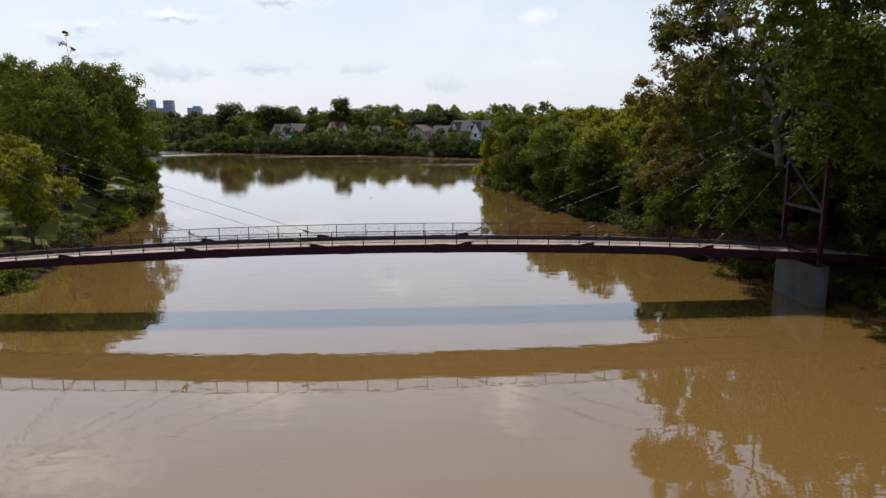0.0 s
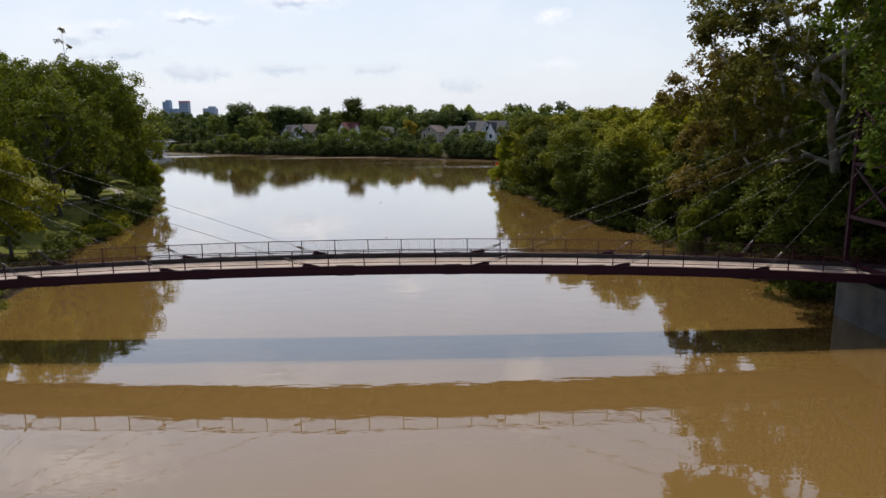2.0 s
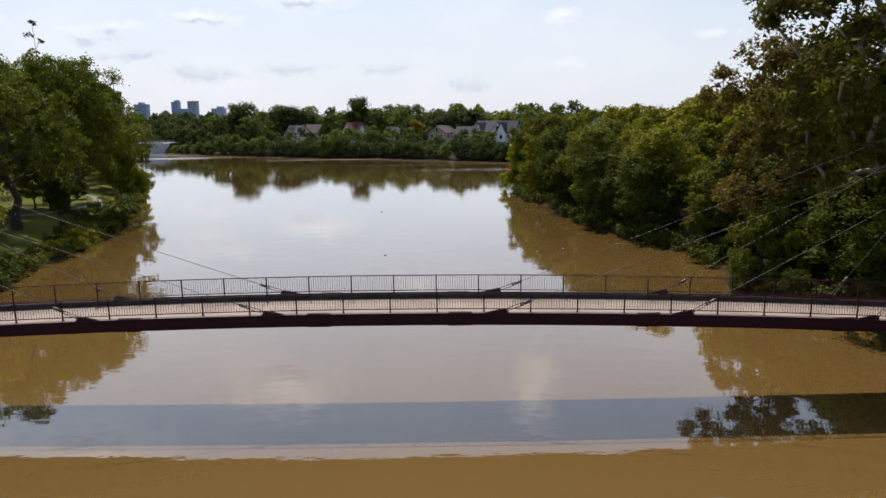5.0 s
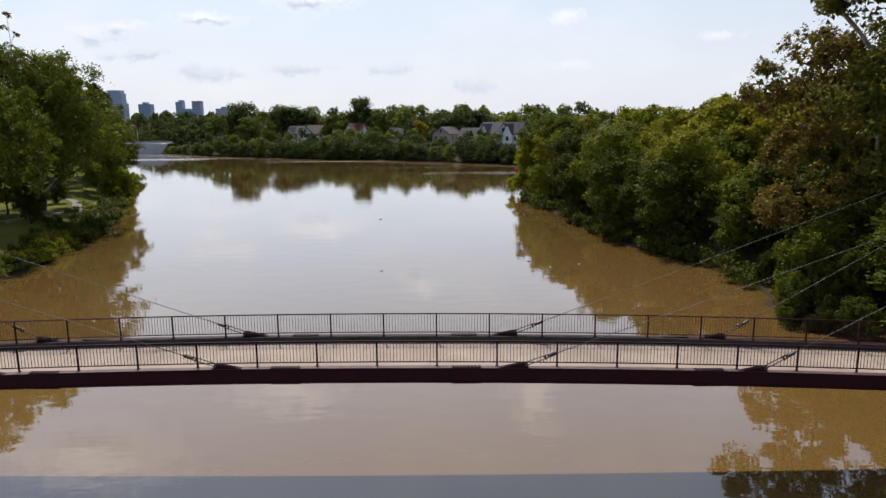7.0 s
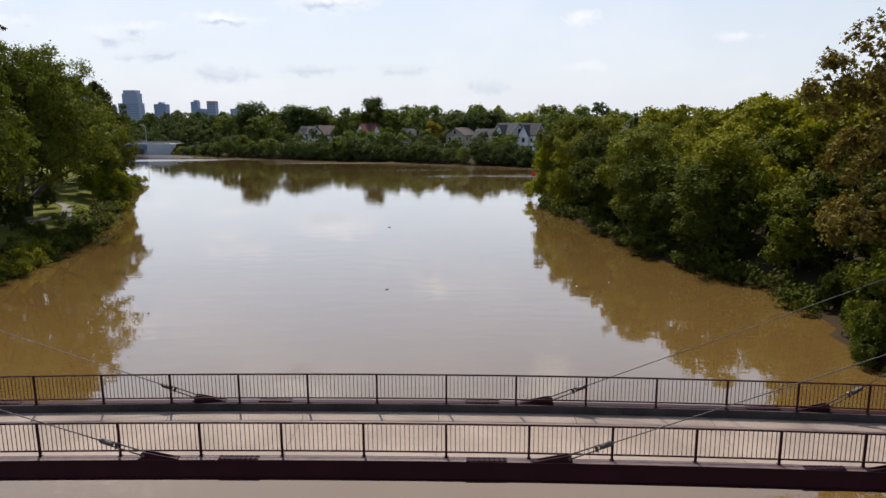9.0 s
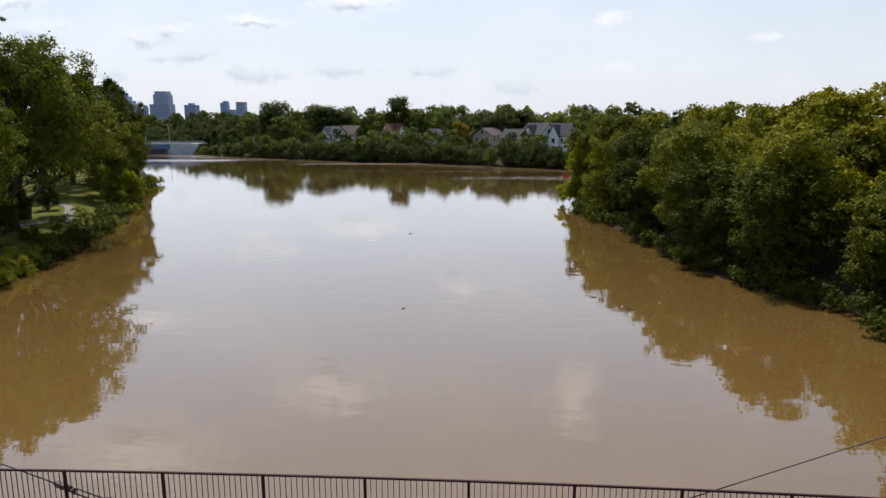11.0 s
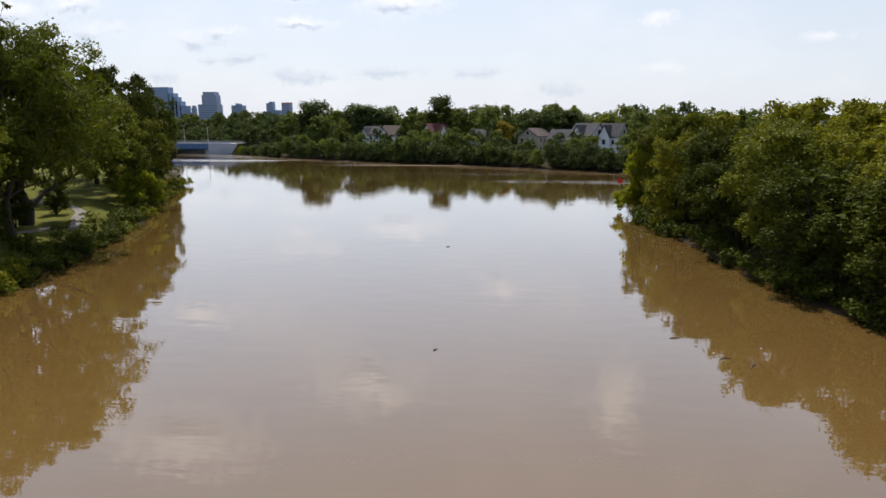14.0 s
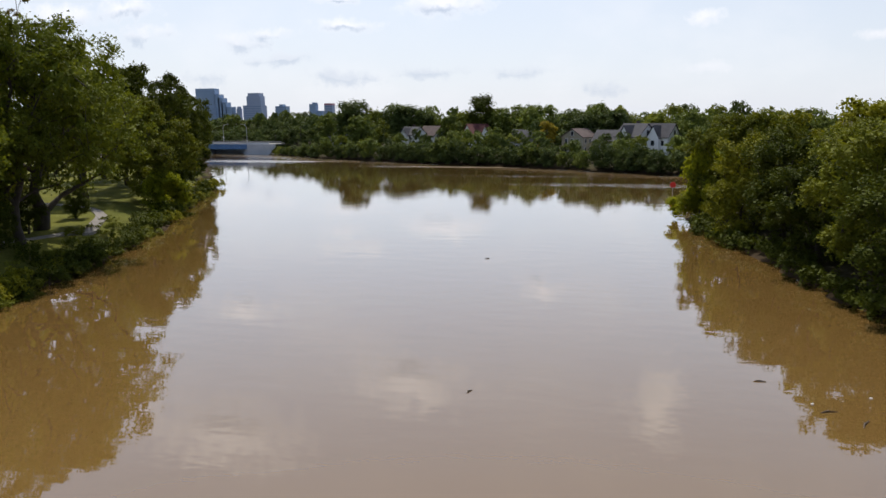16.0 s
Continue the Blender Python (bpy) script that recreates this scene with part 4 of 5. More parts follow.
# trees clad in vines along the wooded bank, leafy down to the water
# lit back-row tops and shaded fronts are put into the leaf tones
bank = [
    make_tree("bank_tree", 21, 15.0, 5.7, 0.0, LEAF_GREEN, BARK, 16500, 0.28, 200, 0.92, 13, 0.46, 0.9, (-1.2, 0), 0.26, 4.5, 0.46, "leafy green bank tree hung with vines to the water", tuck=0.60),
    make_tree("bank_tree", 22, 13.2, 6.1, 0.0, LEAF_LIGHT, BARK, 16500, 0.28, 200, 0.95, 12, 0.46, 0.8, (-1.0, 0), 0.24, 4.5, 0.46, "light green bank tree with foliage to the ground", tuck=0.60),
    make_tree("bank_tree", 23, 15.4, 5.4, 0.0, LEAF_DARK, BARK, 16500, 0.28, 200, 0.92, 13, 0.46, 1.1, (0, 0.5), 0.28, 5, 0.47, "dark green bank tree covered in ivy", tuck=0.66),
    make_tree("bank_tree", 24, 17.4, 6.3, 1.0, LEAF_LIGHT, BARK, 9500, 0.46, 130, 1.3, 12, 0.42, 0.6, (0, 0), 0.32, 4, 0.42, "tall green tree in the riverside wood", fine=False),
]
BANK_A = [(21.2, 110, 0.96, 0.92), (27.7, 86, 0.86, 1.00), (35, 46, 0.63, 0.80), (39, 62, 0.83, 1.00), (26.7, 72, 0.89, 0.98), (42, 27, 0.86, 1.00), (25.7, 106, 0.94, 0.95), (34, 92, 0.89, 1.00)]
BANK_B = [(21.2, 97, 0.94, 0.95), (35, 76, 0.96, 1.06), (33, 58, 1.00, 1.00), (40, 86, 1.06, 1.10)]
BANK_C = [(24, 88, 0.82, 0.95), (29.2, 54, 0.84, 1.06), (38.5, 44, 0.74, 1.10), (35, 100, 0.98, 1.10), (39.5, 36, 0.74, 1.10), (44, 70, 0.96, 1.21), (45, 13, 0.72, 1.21), (38.6, 14.2, 0.78, 0.85), (49, 6, 0.77, 1.30), (40.5, 12, 0.59, 1.15), (38, 19, 0.67, 1.10), (42, 21, 0.77, 1.10), (24.9, 79, 0.84, 1.00), (26, 63, 0.86, 1.05), (38, 24, 0.70, 0.90), (37, 29, 0.60, 0.85), (43, 2, 0.70, 1.00), (46, -4, 0.72, 1.00), (46, 22, 0.85, 1.10), (49, 14, 0.95, 1.10), (44, 30, 0.85, 1.10)]
BANK_D = [(44, 58, 1.00, 1.00), (43, 92, 0.91, 1.00), (40, 108, 0.93, 1.01), (50, 92, 0.98, 1.06), (46, 79, 1.00, 1.01), (50, 62, 1.07, 1.10), (48, 50, 1.06, 1.10), (62, 82, 1.10, 1.20), (56, 32, 1.13, 1.20), (50, -34, 1.03, 1.10), (70, 100, 1.03, 1.20), (30, 116, 0.89, 0.92), (57, 46, 1.15, 1.10), (57, 70, 1.13, 1.10)]
BANK_C += [(66, 118, 1.16, 1.0), (76, 122, 1.24, 1.1), (86, 112, 1.30, 1.1)]
for kind, spots in zip(bank, (BANK_A, BANK_B, BANK_C, BANK_D)):
    plant(kind, spots, "trees of the wooded bank", rng)

plant(bank[2], [(-71.5, 124, 1.05, 0.85), (-79.5, 140, 1.0, 0.85), (-88, 157, 0.95, 0.9), (-98, 175, 0.95, 1.0)], "trees of the park bank", rng)
plant(bank[2], [(-53, 64, 0.46, 0.42), (-58.5, 74, 0.40, 0.38), (-62, 86, 0.36, 0.4)], "trees of the park bank", rng)
vine = make_tree("vine_thicket", 27, 9.0, 4.2, 0.0, LEAF_DARK, BARK, 12000, 0.25, 120, 0.75, 10, 0.46, 1.2, (-0.8, 0), 0.16, 8, 0.38, "tree stump thicket hung with green vines to the water")
plant(vine, [(30.0, 24.6, 0.42, 0.40), (30.4, 22.4, 0.45, 0.42), (31.4, 28.5, 0.74, 0.62), (31.2, 25.5, 0.8, 0.66), (31.5, 22.8, 0.74, 0.6), (32.6, 19.6, 0.7, 0.62), (32.8, 32.0, 0.85, 0.7), (33.2, 36.0, 0.8, 0.7), (32.8, 20.5, 0.8, 0.95), (36.0, 14.5, 0.75, 0.9), (34.2, 47.5, 1.15, 0.8), (35.5, 38, 0.9, 0.9)], "vine thickets", rng)

# greener leaves stand in for sunlight here; the thickets above are darkened
lit_vine = make_tree("vine_thicket", 28, 7.0, 3.4, 1.2, LEAF_GREEN, BARK, 8000, 0.23, 110, 0.65, 9, 0.46, 0.9, (-0.8, 0), 0.16, 5, 0.50, "green vine thicket draped over a stump", tuck=0.6)
plant(lit_vine, [(32.4, 26, 0.98, 0.8), (34.5, 24, 0.8, 0.7), (29.9, 25.4, 0.66, 0.6)], "vine thickets", rng)

# sycamore leaning out over the bridge, and its neighbours
SYCAMORE_LIMBS = [
    ([(0.6, 0, -0.4), (0.0, 0, 3.0), (-0.8, 0, 6.5), (-1.5, -0.2, 9.0), (-2.2, -0.6, 11.2)], 0.60, 0.38),
    ([(-2.2, -0.6, 11.2), (-3.1, -1.6, 14.0), (-5.0, -2.2, 17.0), (-7.6, -2.5, 20.2), (-9.4, -2.0, 24.0), (-10.2, -1.5, 28.0)], 0.36, 0.08),
    ([(-2.2, -0.6, 11.2), (-1.2, 0.0, 14.5), (-1.4, 0.2, 19.0), (-2.0, -1.0, 23.0), (-3.0, -0.8, 26.5), (-3.4, 0, 30.0)], 0.20, 0.07),
    ([(-1.4, 0.2, 19.0), (1.2, 0.5, 21.0), (3.6, 0.5, 24.0), (4.6, 0.2, 28.0)], 0.20, 0.06),
    ([(-3.1, -1.6, 14.0), (-5.8, -2.2, 16.0), (-8.6, -2.6, 17.6), (-11.0, -2.4, 20.0)], 0.16, 0.05),
]
syc = make_tree("sycamore_tree", 31, 32, 11.6, 9.0, LEAF_OLIVE, BARK_PALE, 56000, 0.31, 440, 1.3, 18, 0.34, 0.6, (-6.3, -0.5), 0.5, 2.8, 0.47, "tall sycamore with pale limbs and thinning olive leaves", inner=0.004, limbs=SYCAMORE_LIMBS, clear=1.35)
syc.matrix_basis = place(42.0, 17.5, 0, 1, 1)
brown = make_tree("browning_tree", 32, 22.0, 7.6, 2.0, LEAF_BROWN, BARK, 30000, 0.29, 240, 1.05, 14, 0.36, 0.7, (-2.5, 0), 0.36, 5, 0.47, "tree with brown-tinged leaves behind the footbridge", inner=0.012)
brown.matrix_basis = place(39.6, 34.5, 0, 1, 1)
maple = make_tree("riverside_tree", 33, 28, 9.0, 9.0, LEAF_SHADE, BARK, 36000, 0.30, 260, 1.4, 16, 0.36, 0.6, (-5.0, -1.0), 0.5, 3.2, 0.48, "large green tree overhanging the footbridge tower", inner=0.01)
maple.matrix_basis = place(41.5, -4.5, 0, 1, 1)
tagged(maple, group="large riverside trees")
back_maple = make_tree("riverside_tree", 34, 27, 9.5, 5.0, LEAF_SHADE, BARK, 16000, 0.44, 160, 1.6, 13, 0.40, 0.6, (-2.0, 0), 0.5, 3.0, 0.42, "large green tree in the riverside wood", fine=False)
# the one at (47, 23) is added to shade the trees by the tower
plant(back_maple, [(47, 23, 0.92, 0.9), (45, 9, 0.72, 0.8), (54, 11, 0.9, 0.95), (50, -20, 0.98, 0.95), (58, 24, 0.92, 1.0), (53, 33, 0.94, 1.05)], "large riverside trees", rng)

# bushes along both banks
bush = [
    make_tree("bush", 41, 3.0, 2.3, 0.0, LEAF_GREEN, BARK, 1500, 0.27, 34, 0.62, 7, 0.5, 0.8, trunk_r=0.06, full=6, fine=False, label="rounded green bush at the water's edge", category="bush"),
    make_tree("bush", 42, 2.4, 2.6, 0.0, LEAF_LIGHT, BARK, 1500, 0.27, 34, 0.65, 7, 0.5, 0.7, trunk_r=0.05, full=6, fine=False, label="low light green bush on the river bank", category="bush"),
    make_tree("bush", 43, 4.6, 2.8, 0.0, LEAF_DARK, BARK, 1900, 0.29, 40, 0.75, 8, 0.5, 0.9, trunk_r=0.08, full=7, fine=False, label="dark green shrub hanging over the water", category="bush"),
]


def along(points, step, inset, jitter, seed):
    """Spots every step metres along a bank, inset to the land side."""
    r = np.random.default_rng(seed)
    pts = [np.array(p, float) for p in points]
    out, carry = [], 0.0
    for a, b in zip(pts, pts[1:]):
        n = np.linalg.norm(b - a)
        u = (b - a) / n
        while carry < n:
            p = a + u * carry + np.array([-u[1], u[0]]) * (inset + r.normal(0, jitter))
            out.append((float(p[0]), float(p[1])))
            carry += step * r.uniform(0.7, 1.3)
        carry -= n
    return out


def clear_of_vines(spots):
    """Leaves out the stretch of bank where vines hang straight into the water."""
    return [(x, y) for x, y in spots if not 15 < y < 36]


def scatter(kinds, spots, lo, hi, group, seed):
    r = np.random.default_rng(seed)
    for x, y in spots:
        k = kinds[int(r.integers(len(kinds)))]
        s = float(r.uniform(lo, hi))
        plant(k, [(x, y, s * float(r.uniform(0.85, 1.15)), s)], group, r)


scatter(bush[:2], along([(-36, 4), (-41, 36), (-42.5, 50), (-44, 60), (-48, 78)], 3.4, 2.6, 0.7, 5), 0.35, 0.65, "bushes on the park bank", 6)
scatter(bush, along([(-45, 62), (-48, 78), (-55, 95)], 2.6, 1.4, 0.6, 33), 0.25, 0.5, "bushes on the park bank", 34)
scatter(bush[:2], [(-37.2, 7), (-38, 11), (-37.6, 3), (-39.5, 15), (-40.5, 20)], 0.9, 1.1, "bushes on the park bank", 37)
scatter(bush[:2], [(-44.6, 53.5), (-45.8, 56.5), (-43.6, 50), (-40, 9), (-39, 2)], 0.75, 0.95, "bushes on the park bank", 7)
scatter(bush[1:], along([(-56, 98), (-63, 115), (-69, 131), (-77, 150)], 2.6, 1.4, 0.5, 8), 0.8, 1.35, "bushes on the park bank", 9)
# dark leaves only: shade under the crowns is put into their colour
scatter(bush[2:], clear_of_vines(along([(17, 103), (17.5, 100), (21.5, 84), (22.5, 66), (27, 52), (32, 40), (28.5, 26), (30, 19), (38, 6)], 3.4, 1.6, 0.9, 10)), 0.25, 0.5, "shrubs of the wooded bank", 12)
scatter(bush[:1] + bush[2:], along([(39, 3), (38.5, -3), (37, -9), (38.5, -22)], 3.0, 0.6, 0.6, 13), 0.8, 1.3, "shrubs of the wooded bank", 14)
def under_trees(seed, n):
    """Spots in the shade under the park trees beside the path."""
    r = np.random.default_rng(seed)
    out = []
    for _ in range(n):
        f = r.uniform(0, 1)
        out.append((-45.5 - 9.5 * f - r.uniform(0, 4.0), 54 + 34 * f + r.normal(0, 0.8)))
    return out


# the first kind's dark leaves stand in for shade under the trees
weed = [
    make_tree("weed_clump", 46, 1.3, 1.3, 0.0, LEAF_DARK, BARK, 380, 0.22, 16, 0.45, 6, 0.5, 0.9, trunk_r=0.03, full=6, fine=False, inner=0, label="dark green weeds on the park bank", category="weeds"),
    make_tree("weed_clump", 47, 1.0, 1.5, 0.0, LEAF_GREEN, BARK, 380, 0.21, 16, 0.48, 6, 0.5, 0.8, trunk_r=0.03, full=6, fine=False, inner=0, label="low green weeds at the water's edge", category="weeds"),
]
# dark leaves stand in for the shadow band along the bank
scatter(bush[2:], along([(-42.5, 50), (-44, 60), (-48, 78), (-55, 96)], 2.4, 1.0, 0.5, 89), 0.34, 0.58, "bushes on the park bank", 90)
# light leaves put sunlight into these bushes under the tree
scatter(bush[1:2], [(-45.2, 55.5), (-44.0, 52.0), (-46.5, 58.5), (-43.2, 47.5)], 0.95, 1.2, "bushes on the park bank", 91)
for spots_seed, stretch in ((92, [(-38.5, 4), (-41.5, 22), (-44.5, 42)]), (93, [(-42, 6), (-46, 26), (-50, 46)])):
    scatter(bush[2:], along(stretch, 2.7, 0.0, 0.9, spots_seed), 0.42, 0.78, "bushes on the park bank", spots_seed + 10)
PARK_EDGE = [(-36.5, 16), (-41, 36), (-42.5, 50), (-44, 60), (-48, 78), (-56, 98), (-63, 115), (-69, 131)]
scatter(weed, along(PARK_EDGE, 1.5, 0.9, 0.35, 71), 0.8, 1.35, "weeds on the park bank", 72)
scatter(weed[:1], along(PARK_EDGE[2:], 2.2, 2.4, 0.6, 73), 0.6, 1.1, "weeds on the park bank", 74)
scatter(bush[2:] + bush[:1], along([(-41, 36), (-42.5, 50), (-44, 60)], 2.8, 3.2, 1.0, 79), 0.5, 0.85, "bushes on the park bank", 80)
scatter(weed, along([(-34.3, -24), (-34.7, -8), (-35.2, 2), (-36, 9), (-36.5, 16)], 0.9, 0.9, 0.7, 81), 0.8, 1.3, "weeds on the park bank", 82)
scatter(bush[:1] + bush[2:], along([(-34.3, -22), (-34.7, -8), (-35.2, 3)], 2.2, 1.8, 0.6, 94), 0.35, 0.6, "bushes on the park bank", 95)
scatter(weed[:1], along(PARK_EDGE[2:5], 2.4, 4.2, 0.8, 75), 0.5, 1.0, "weeds on the park bank", 76)
RIGHT_EDGE = [(17, 106), (17.5, 100), (21.5, 84), (22.5, 66), (27, 52), (32, 40), (28.5, 26), (30, 19), (38, 6)]
# dark kinds only: shade at the bank's foot, put into the leaves
scatter(weed[:1], clear_of_vines(along(RIGHT_EDGE, 1.5, 0.7, 0.4, 77)), 0.8, 1.5, "weeds of the wooded bank", 78)
scatter(bush[2:], clear_of_vines(along(RIGHT_EDGE[1:], 2.6, 0.3, 0.5, 83)), 0.18, 0.34, "shrubs of the wooded bank", 84)
scatter(weed[1:], under_trees(98, 26), 0.5, 1.0, "weeds on the park bank", 99)
# light leaves again, standing in for sun on the lowest bushes
scatter(bush[1:2], [(-43.6, 49.0), (-44.6, 51.5), (-45.5, 53.5), (-44.4, 46.0)], 0.8, 1.0, "bushes on the park bank", 101)
gold = make_tree("yellow_bush", 45, 7.0, 4.2, 0.0, LEAF_GOLD, BARK, 8000, 0.28, 90, 0.8, 9, 0.45, 0.7, trunk_r=0.12, full=4, label="yellow-green bushy tree on the park bank", category="bush")
plant(gold, [(-61, 104, 1.0, 0.95), (18.0, 113.4, 0.62, 0.85), (20.4, 109, 0.9, 0.6), (19.0, 112.0, 1.6, 0.72)], "yellow-green bushes", rng)

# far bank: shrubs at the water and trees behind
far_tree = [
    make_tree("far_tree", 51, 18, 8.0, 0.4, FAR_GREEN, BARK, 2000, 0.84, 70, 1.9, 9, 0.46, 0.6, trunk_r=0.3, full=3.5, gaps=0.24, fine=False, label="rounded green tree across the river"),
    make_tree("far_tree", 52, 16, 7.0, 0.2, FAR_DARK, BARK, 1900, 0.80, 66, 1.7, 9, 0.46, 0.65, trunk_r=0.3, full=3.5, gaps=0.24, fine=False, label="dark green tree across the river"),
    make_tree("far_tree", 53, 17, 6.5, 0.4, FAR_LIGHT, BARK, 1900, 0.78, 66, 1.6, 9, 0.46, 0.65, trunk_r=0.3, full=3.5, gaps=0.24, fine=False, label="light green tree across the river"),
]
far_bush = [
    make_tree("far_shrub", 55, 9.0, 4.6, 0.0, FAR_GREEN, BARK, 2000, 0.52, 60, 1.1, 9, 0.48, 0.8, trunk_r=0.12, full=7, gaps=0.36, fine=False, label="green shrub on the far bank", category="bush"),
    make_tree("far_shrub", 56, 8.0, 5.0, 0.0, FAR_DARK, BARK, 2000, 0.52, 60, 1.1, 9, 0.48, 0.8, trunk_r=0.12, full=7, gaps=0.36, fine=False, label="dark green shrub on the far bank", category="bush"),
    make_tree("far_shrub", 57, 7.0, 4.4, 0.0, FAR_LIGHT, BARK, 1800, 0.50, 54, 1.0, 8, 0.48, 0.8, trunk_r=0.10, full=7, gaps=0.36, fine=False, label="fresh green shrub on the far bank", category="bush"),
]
FAR_WEST = [(-104, 263.5), (-84, 250), (-46, 230)]
FAR_EAST = [(-46, 230), (-42, 228), (-20, 222), (25, 195), (54, 181)]
scatter(far_bush, along([(-122, 278), (-104, 264)], 2.6, 0.8, 0.4, 65), 0.34, 0.55, "shrubs of the far bank", 66)
scatter(far_bush[:2], along(FAR_WEST, 3.7, 1.6, 0.8, 15), 0.5, 0.82, "shrubs of the far bank", 16)
scatter(far_bush[:2], along(FAR_EAST, 3.7, 1.6, 0.8, 17), 0.52, 0.9, "shrubs of the far bank", 18)
GARDEN_GAPS = [(-58, 252, 4.5), (-60.5, 262, 5.0), (-52, 250, 2.5), (1.6, 214, 4.5), (1.6, 224, 4.5), (22.5, 203, 3.0), (23.5, 210, 3.0)]


def beside_gaps(spots):
    """Leaves the gardens in front of the houses open."""
    return [(x, y) for x, y in spots if all(math.hypot(x - gx_, y - gy_) > r for gx_, gy_, r in GARDEN_GAPS)]


scatter(far_tree, beside_gaps(along(FAR_WEST, 6.0, 6.5, 1.5, 27)), 0.28, 0.42, "shrubs of the far bank", 28)
scatter(far_tree, beside_gaps(along(FAR_EAST, 5.5, 6.5, 1.8, 29)), 0.30, 0.50, "shrubs of the far bank", 30)
scatter(far_tree, beside_gaps(along(FAR_EAST, 9.0, 14.0, 3, 31)), 0.36, 0.5, "shrubs of the far bank", 32)
scatter(far_tree, along([(-52, 335.9), (8.9, 301.1), (78.5, 253.3)], 9, 0, 6, 19), 0.7, 1.0, "trees across the river", 20)
scatter(far_tree, along([(-69.4, 392.5), (80, 355)], 11, 0, 10, 21), 0.85, 1.2, "trees across the river", 22)
scatter(far_tree[:2], along([(-262, 415), (-190, 425), (-150, 430)], 9.0, 0, 3.0, 96), 0.92, 1.05, "trees across the river", 97)
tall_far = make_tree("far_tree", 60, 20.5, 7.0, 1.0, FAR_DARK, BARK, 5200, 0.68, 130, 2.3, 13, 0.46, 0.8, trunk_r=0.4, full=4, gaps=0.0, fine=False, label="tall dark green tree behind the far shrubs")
plant(tall_far, [(-90, 284, 0.98, 1.25), (-77, 308, 0.93, 1.3), (-70, 312, 0.86, 1.1), (2, 268, 0.74, 1.05), (12, 272, 0.76, 1.1)], "trees across the river", rng)
plant(far_tree[1], [(-98, 298, 0.95, 0.9), (-84, 280, 0.7, 0.6)], "trees across the river", rng)
scatter(far_tree[1:2], along([(-182, 312), (-150, 306), (-112, 303)], 5.0, 0, 1.5, 85), 0.62, 0.74, "trees across the river", 86)
scatter(far_tree[1:2], along([(-182, 352), (-100, 338)], 6.0, 0, 2.5, 87), 0.74, 0.86, "trees across the river", 88)
plant(far_tree[0], [(-76, 372, 1.1, 1.0), (-104, 296, 0.85, 0.9), (-88, 345, 0.8, 0.9), (-79, 350, 0.75, 0.9), (-96, 352, 0.8, 0.9)], "trees across the river", rng)
scatter(far_tree, [(-82.4, 272.4), (-86.8, 301.1), (-64.1, 314.2), (-53.7, 318.5), (-52, 295), (-29.3, 292.4), (-17.2, 281.1), (-13.7, 262), (8.9, 275.9), (13.3, 268.9), (35, 253.3), (36.8, 234.1), (45.5, 228.9), (54.2, 218.5), (65.5, 209.8), (82.9, 205.4), (24.6, 262), (-3.2, 281.1)], 0.68, 1.02, "trees across the river", 23)
scatter(far_tree[1:2], along([(-200, 335), (-150, 342), (-108, 330)], 6.5, 0, 3, 38), 0.74, 0.95, "trees across the river", 39)
scatter(far_tree, along([(-235, 462), (-95, 455)], 13, 0, 10, 35), 0.85, 1.0, "trees across the river", 36)
scatter(far_tree[1:2], [(-185, 400), (-172, 395), (-160, 402), (-148, 396), (-138, 404), (-200, 396), (-128, 390), (-118, 385), (-106, 372), (-132, 360), (-160, 372)], 0.72, 0.9, "trees across the river", 24)
scatter(far_tree, along([(-102.4, 324.6), (-53.7, 310.7), (-4.1, 281.1), (48.1, 248.1)], 6.5, 0, 3, 61), 0.66, 0.92, "trees across the river", 62)
plant(far_tree[1], [(9, 236, 0.50, 0.5), (-19, 245, 0.56, 0.5), (-34, 248, 0.54, 0.5), (-53, 256, 0.46, 0.4), (15, 226, 0.54, 0.5), (-62, 280, 0.55, 0.4)], "trees across the river", rng)
plant(far_tree[0], [(-12, 240, 0.5, 0.45), (-27, 244, 0.56, 0.5), (36, 222, 0.6, 0.55)], "trees across the river", rng)
lone = make_tree("far_tree", 58, 22, 6.4, 3.0, LEAF_DARK, BARK, 5800, 0.62, 120, 2.0, 11, 0.48, 0.8, trunk_r=0.35, full=3.5, gaps=0.0, inner=0.12, label="tall rounded tree above the far roofs")
plant(lone, [(-38.5, 296, 0.98, 1.0)], "trees across the river", rng)
autumn = make_tree("far_tree", 59, 12, 3.6, 1.0, LEAF_YELLOW, BARK, 3000, 0.5, 50, 1.0, 8, 0.46, 0.7, trunk_r=0.2, label="yellow autumn tree between the far houses")
plant(autumn, [(-9.5, 252, 0.95, 0.95)], "trees across the river", rng)
# wood behind the wooded bank
scatter(far_tree, [(80, 120), (88, 88), (84, 60), (82, 30)], 0.78, 0.95, "trees of the wooded bank", 25)
spire = make_conifer("conifer", 61, 19.5, 3.0, LEAF_DARK, BARK, 2100, 0.6, "slender conifer standing above the wood")
plant(spire, [(46, 158, 1.0, 1.0)], "conifers", rng)
# far left, behind the park
scatter(far_tree, [(-118, 150), (-135, 205), (-150, 235), (-115, 100), (-100, 30)], 1.0, 1.3, "park trees", 26)


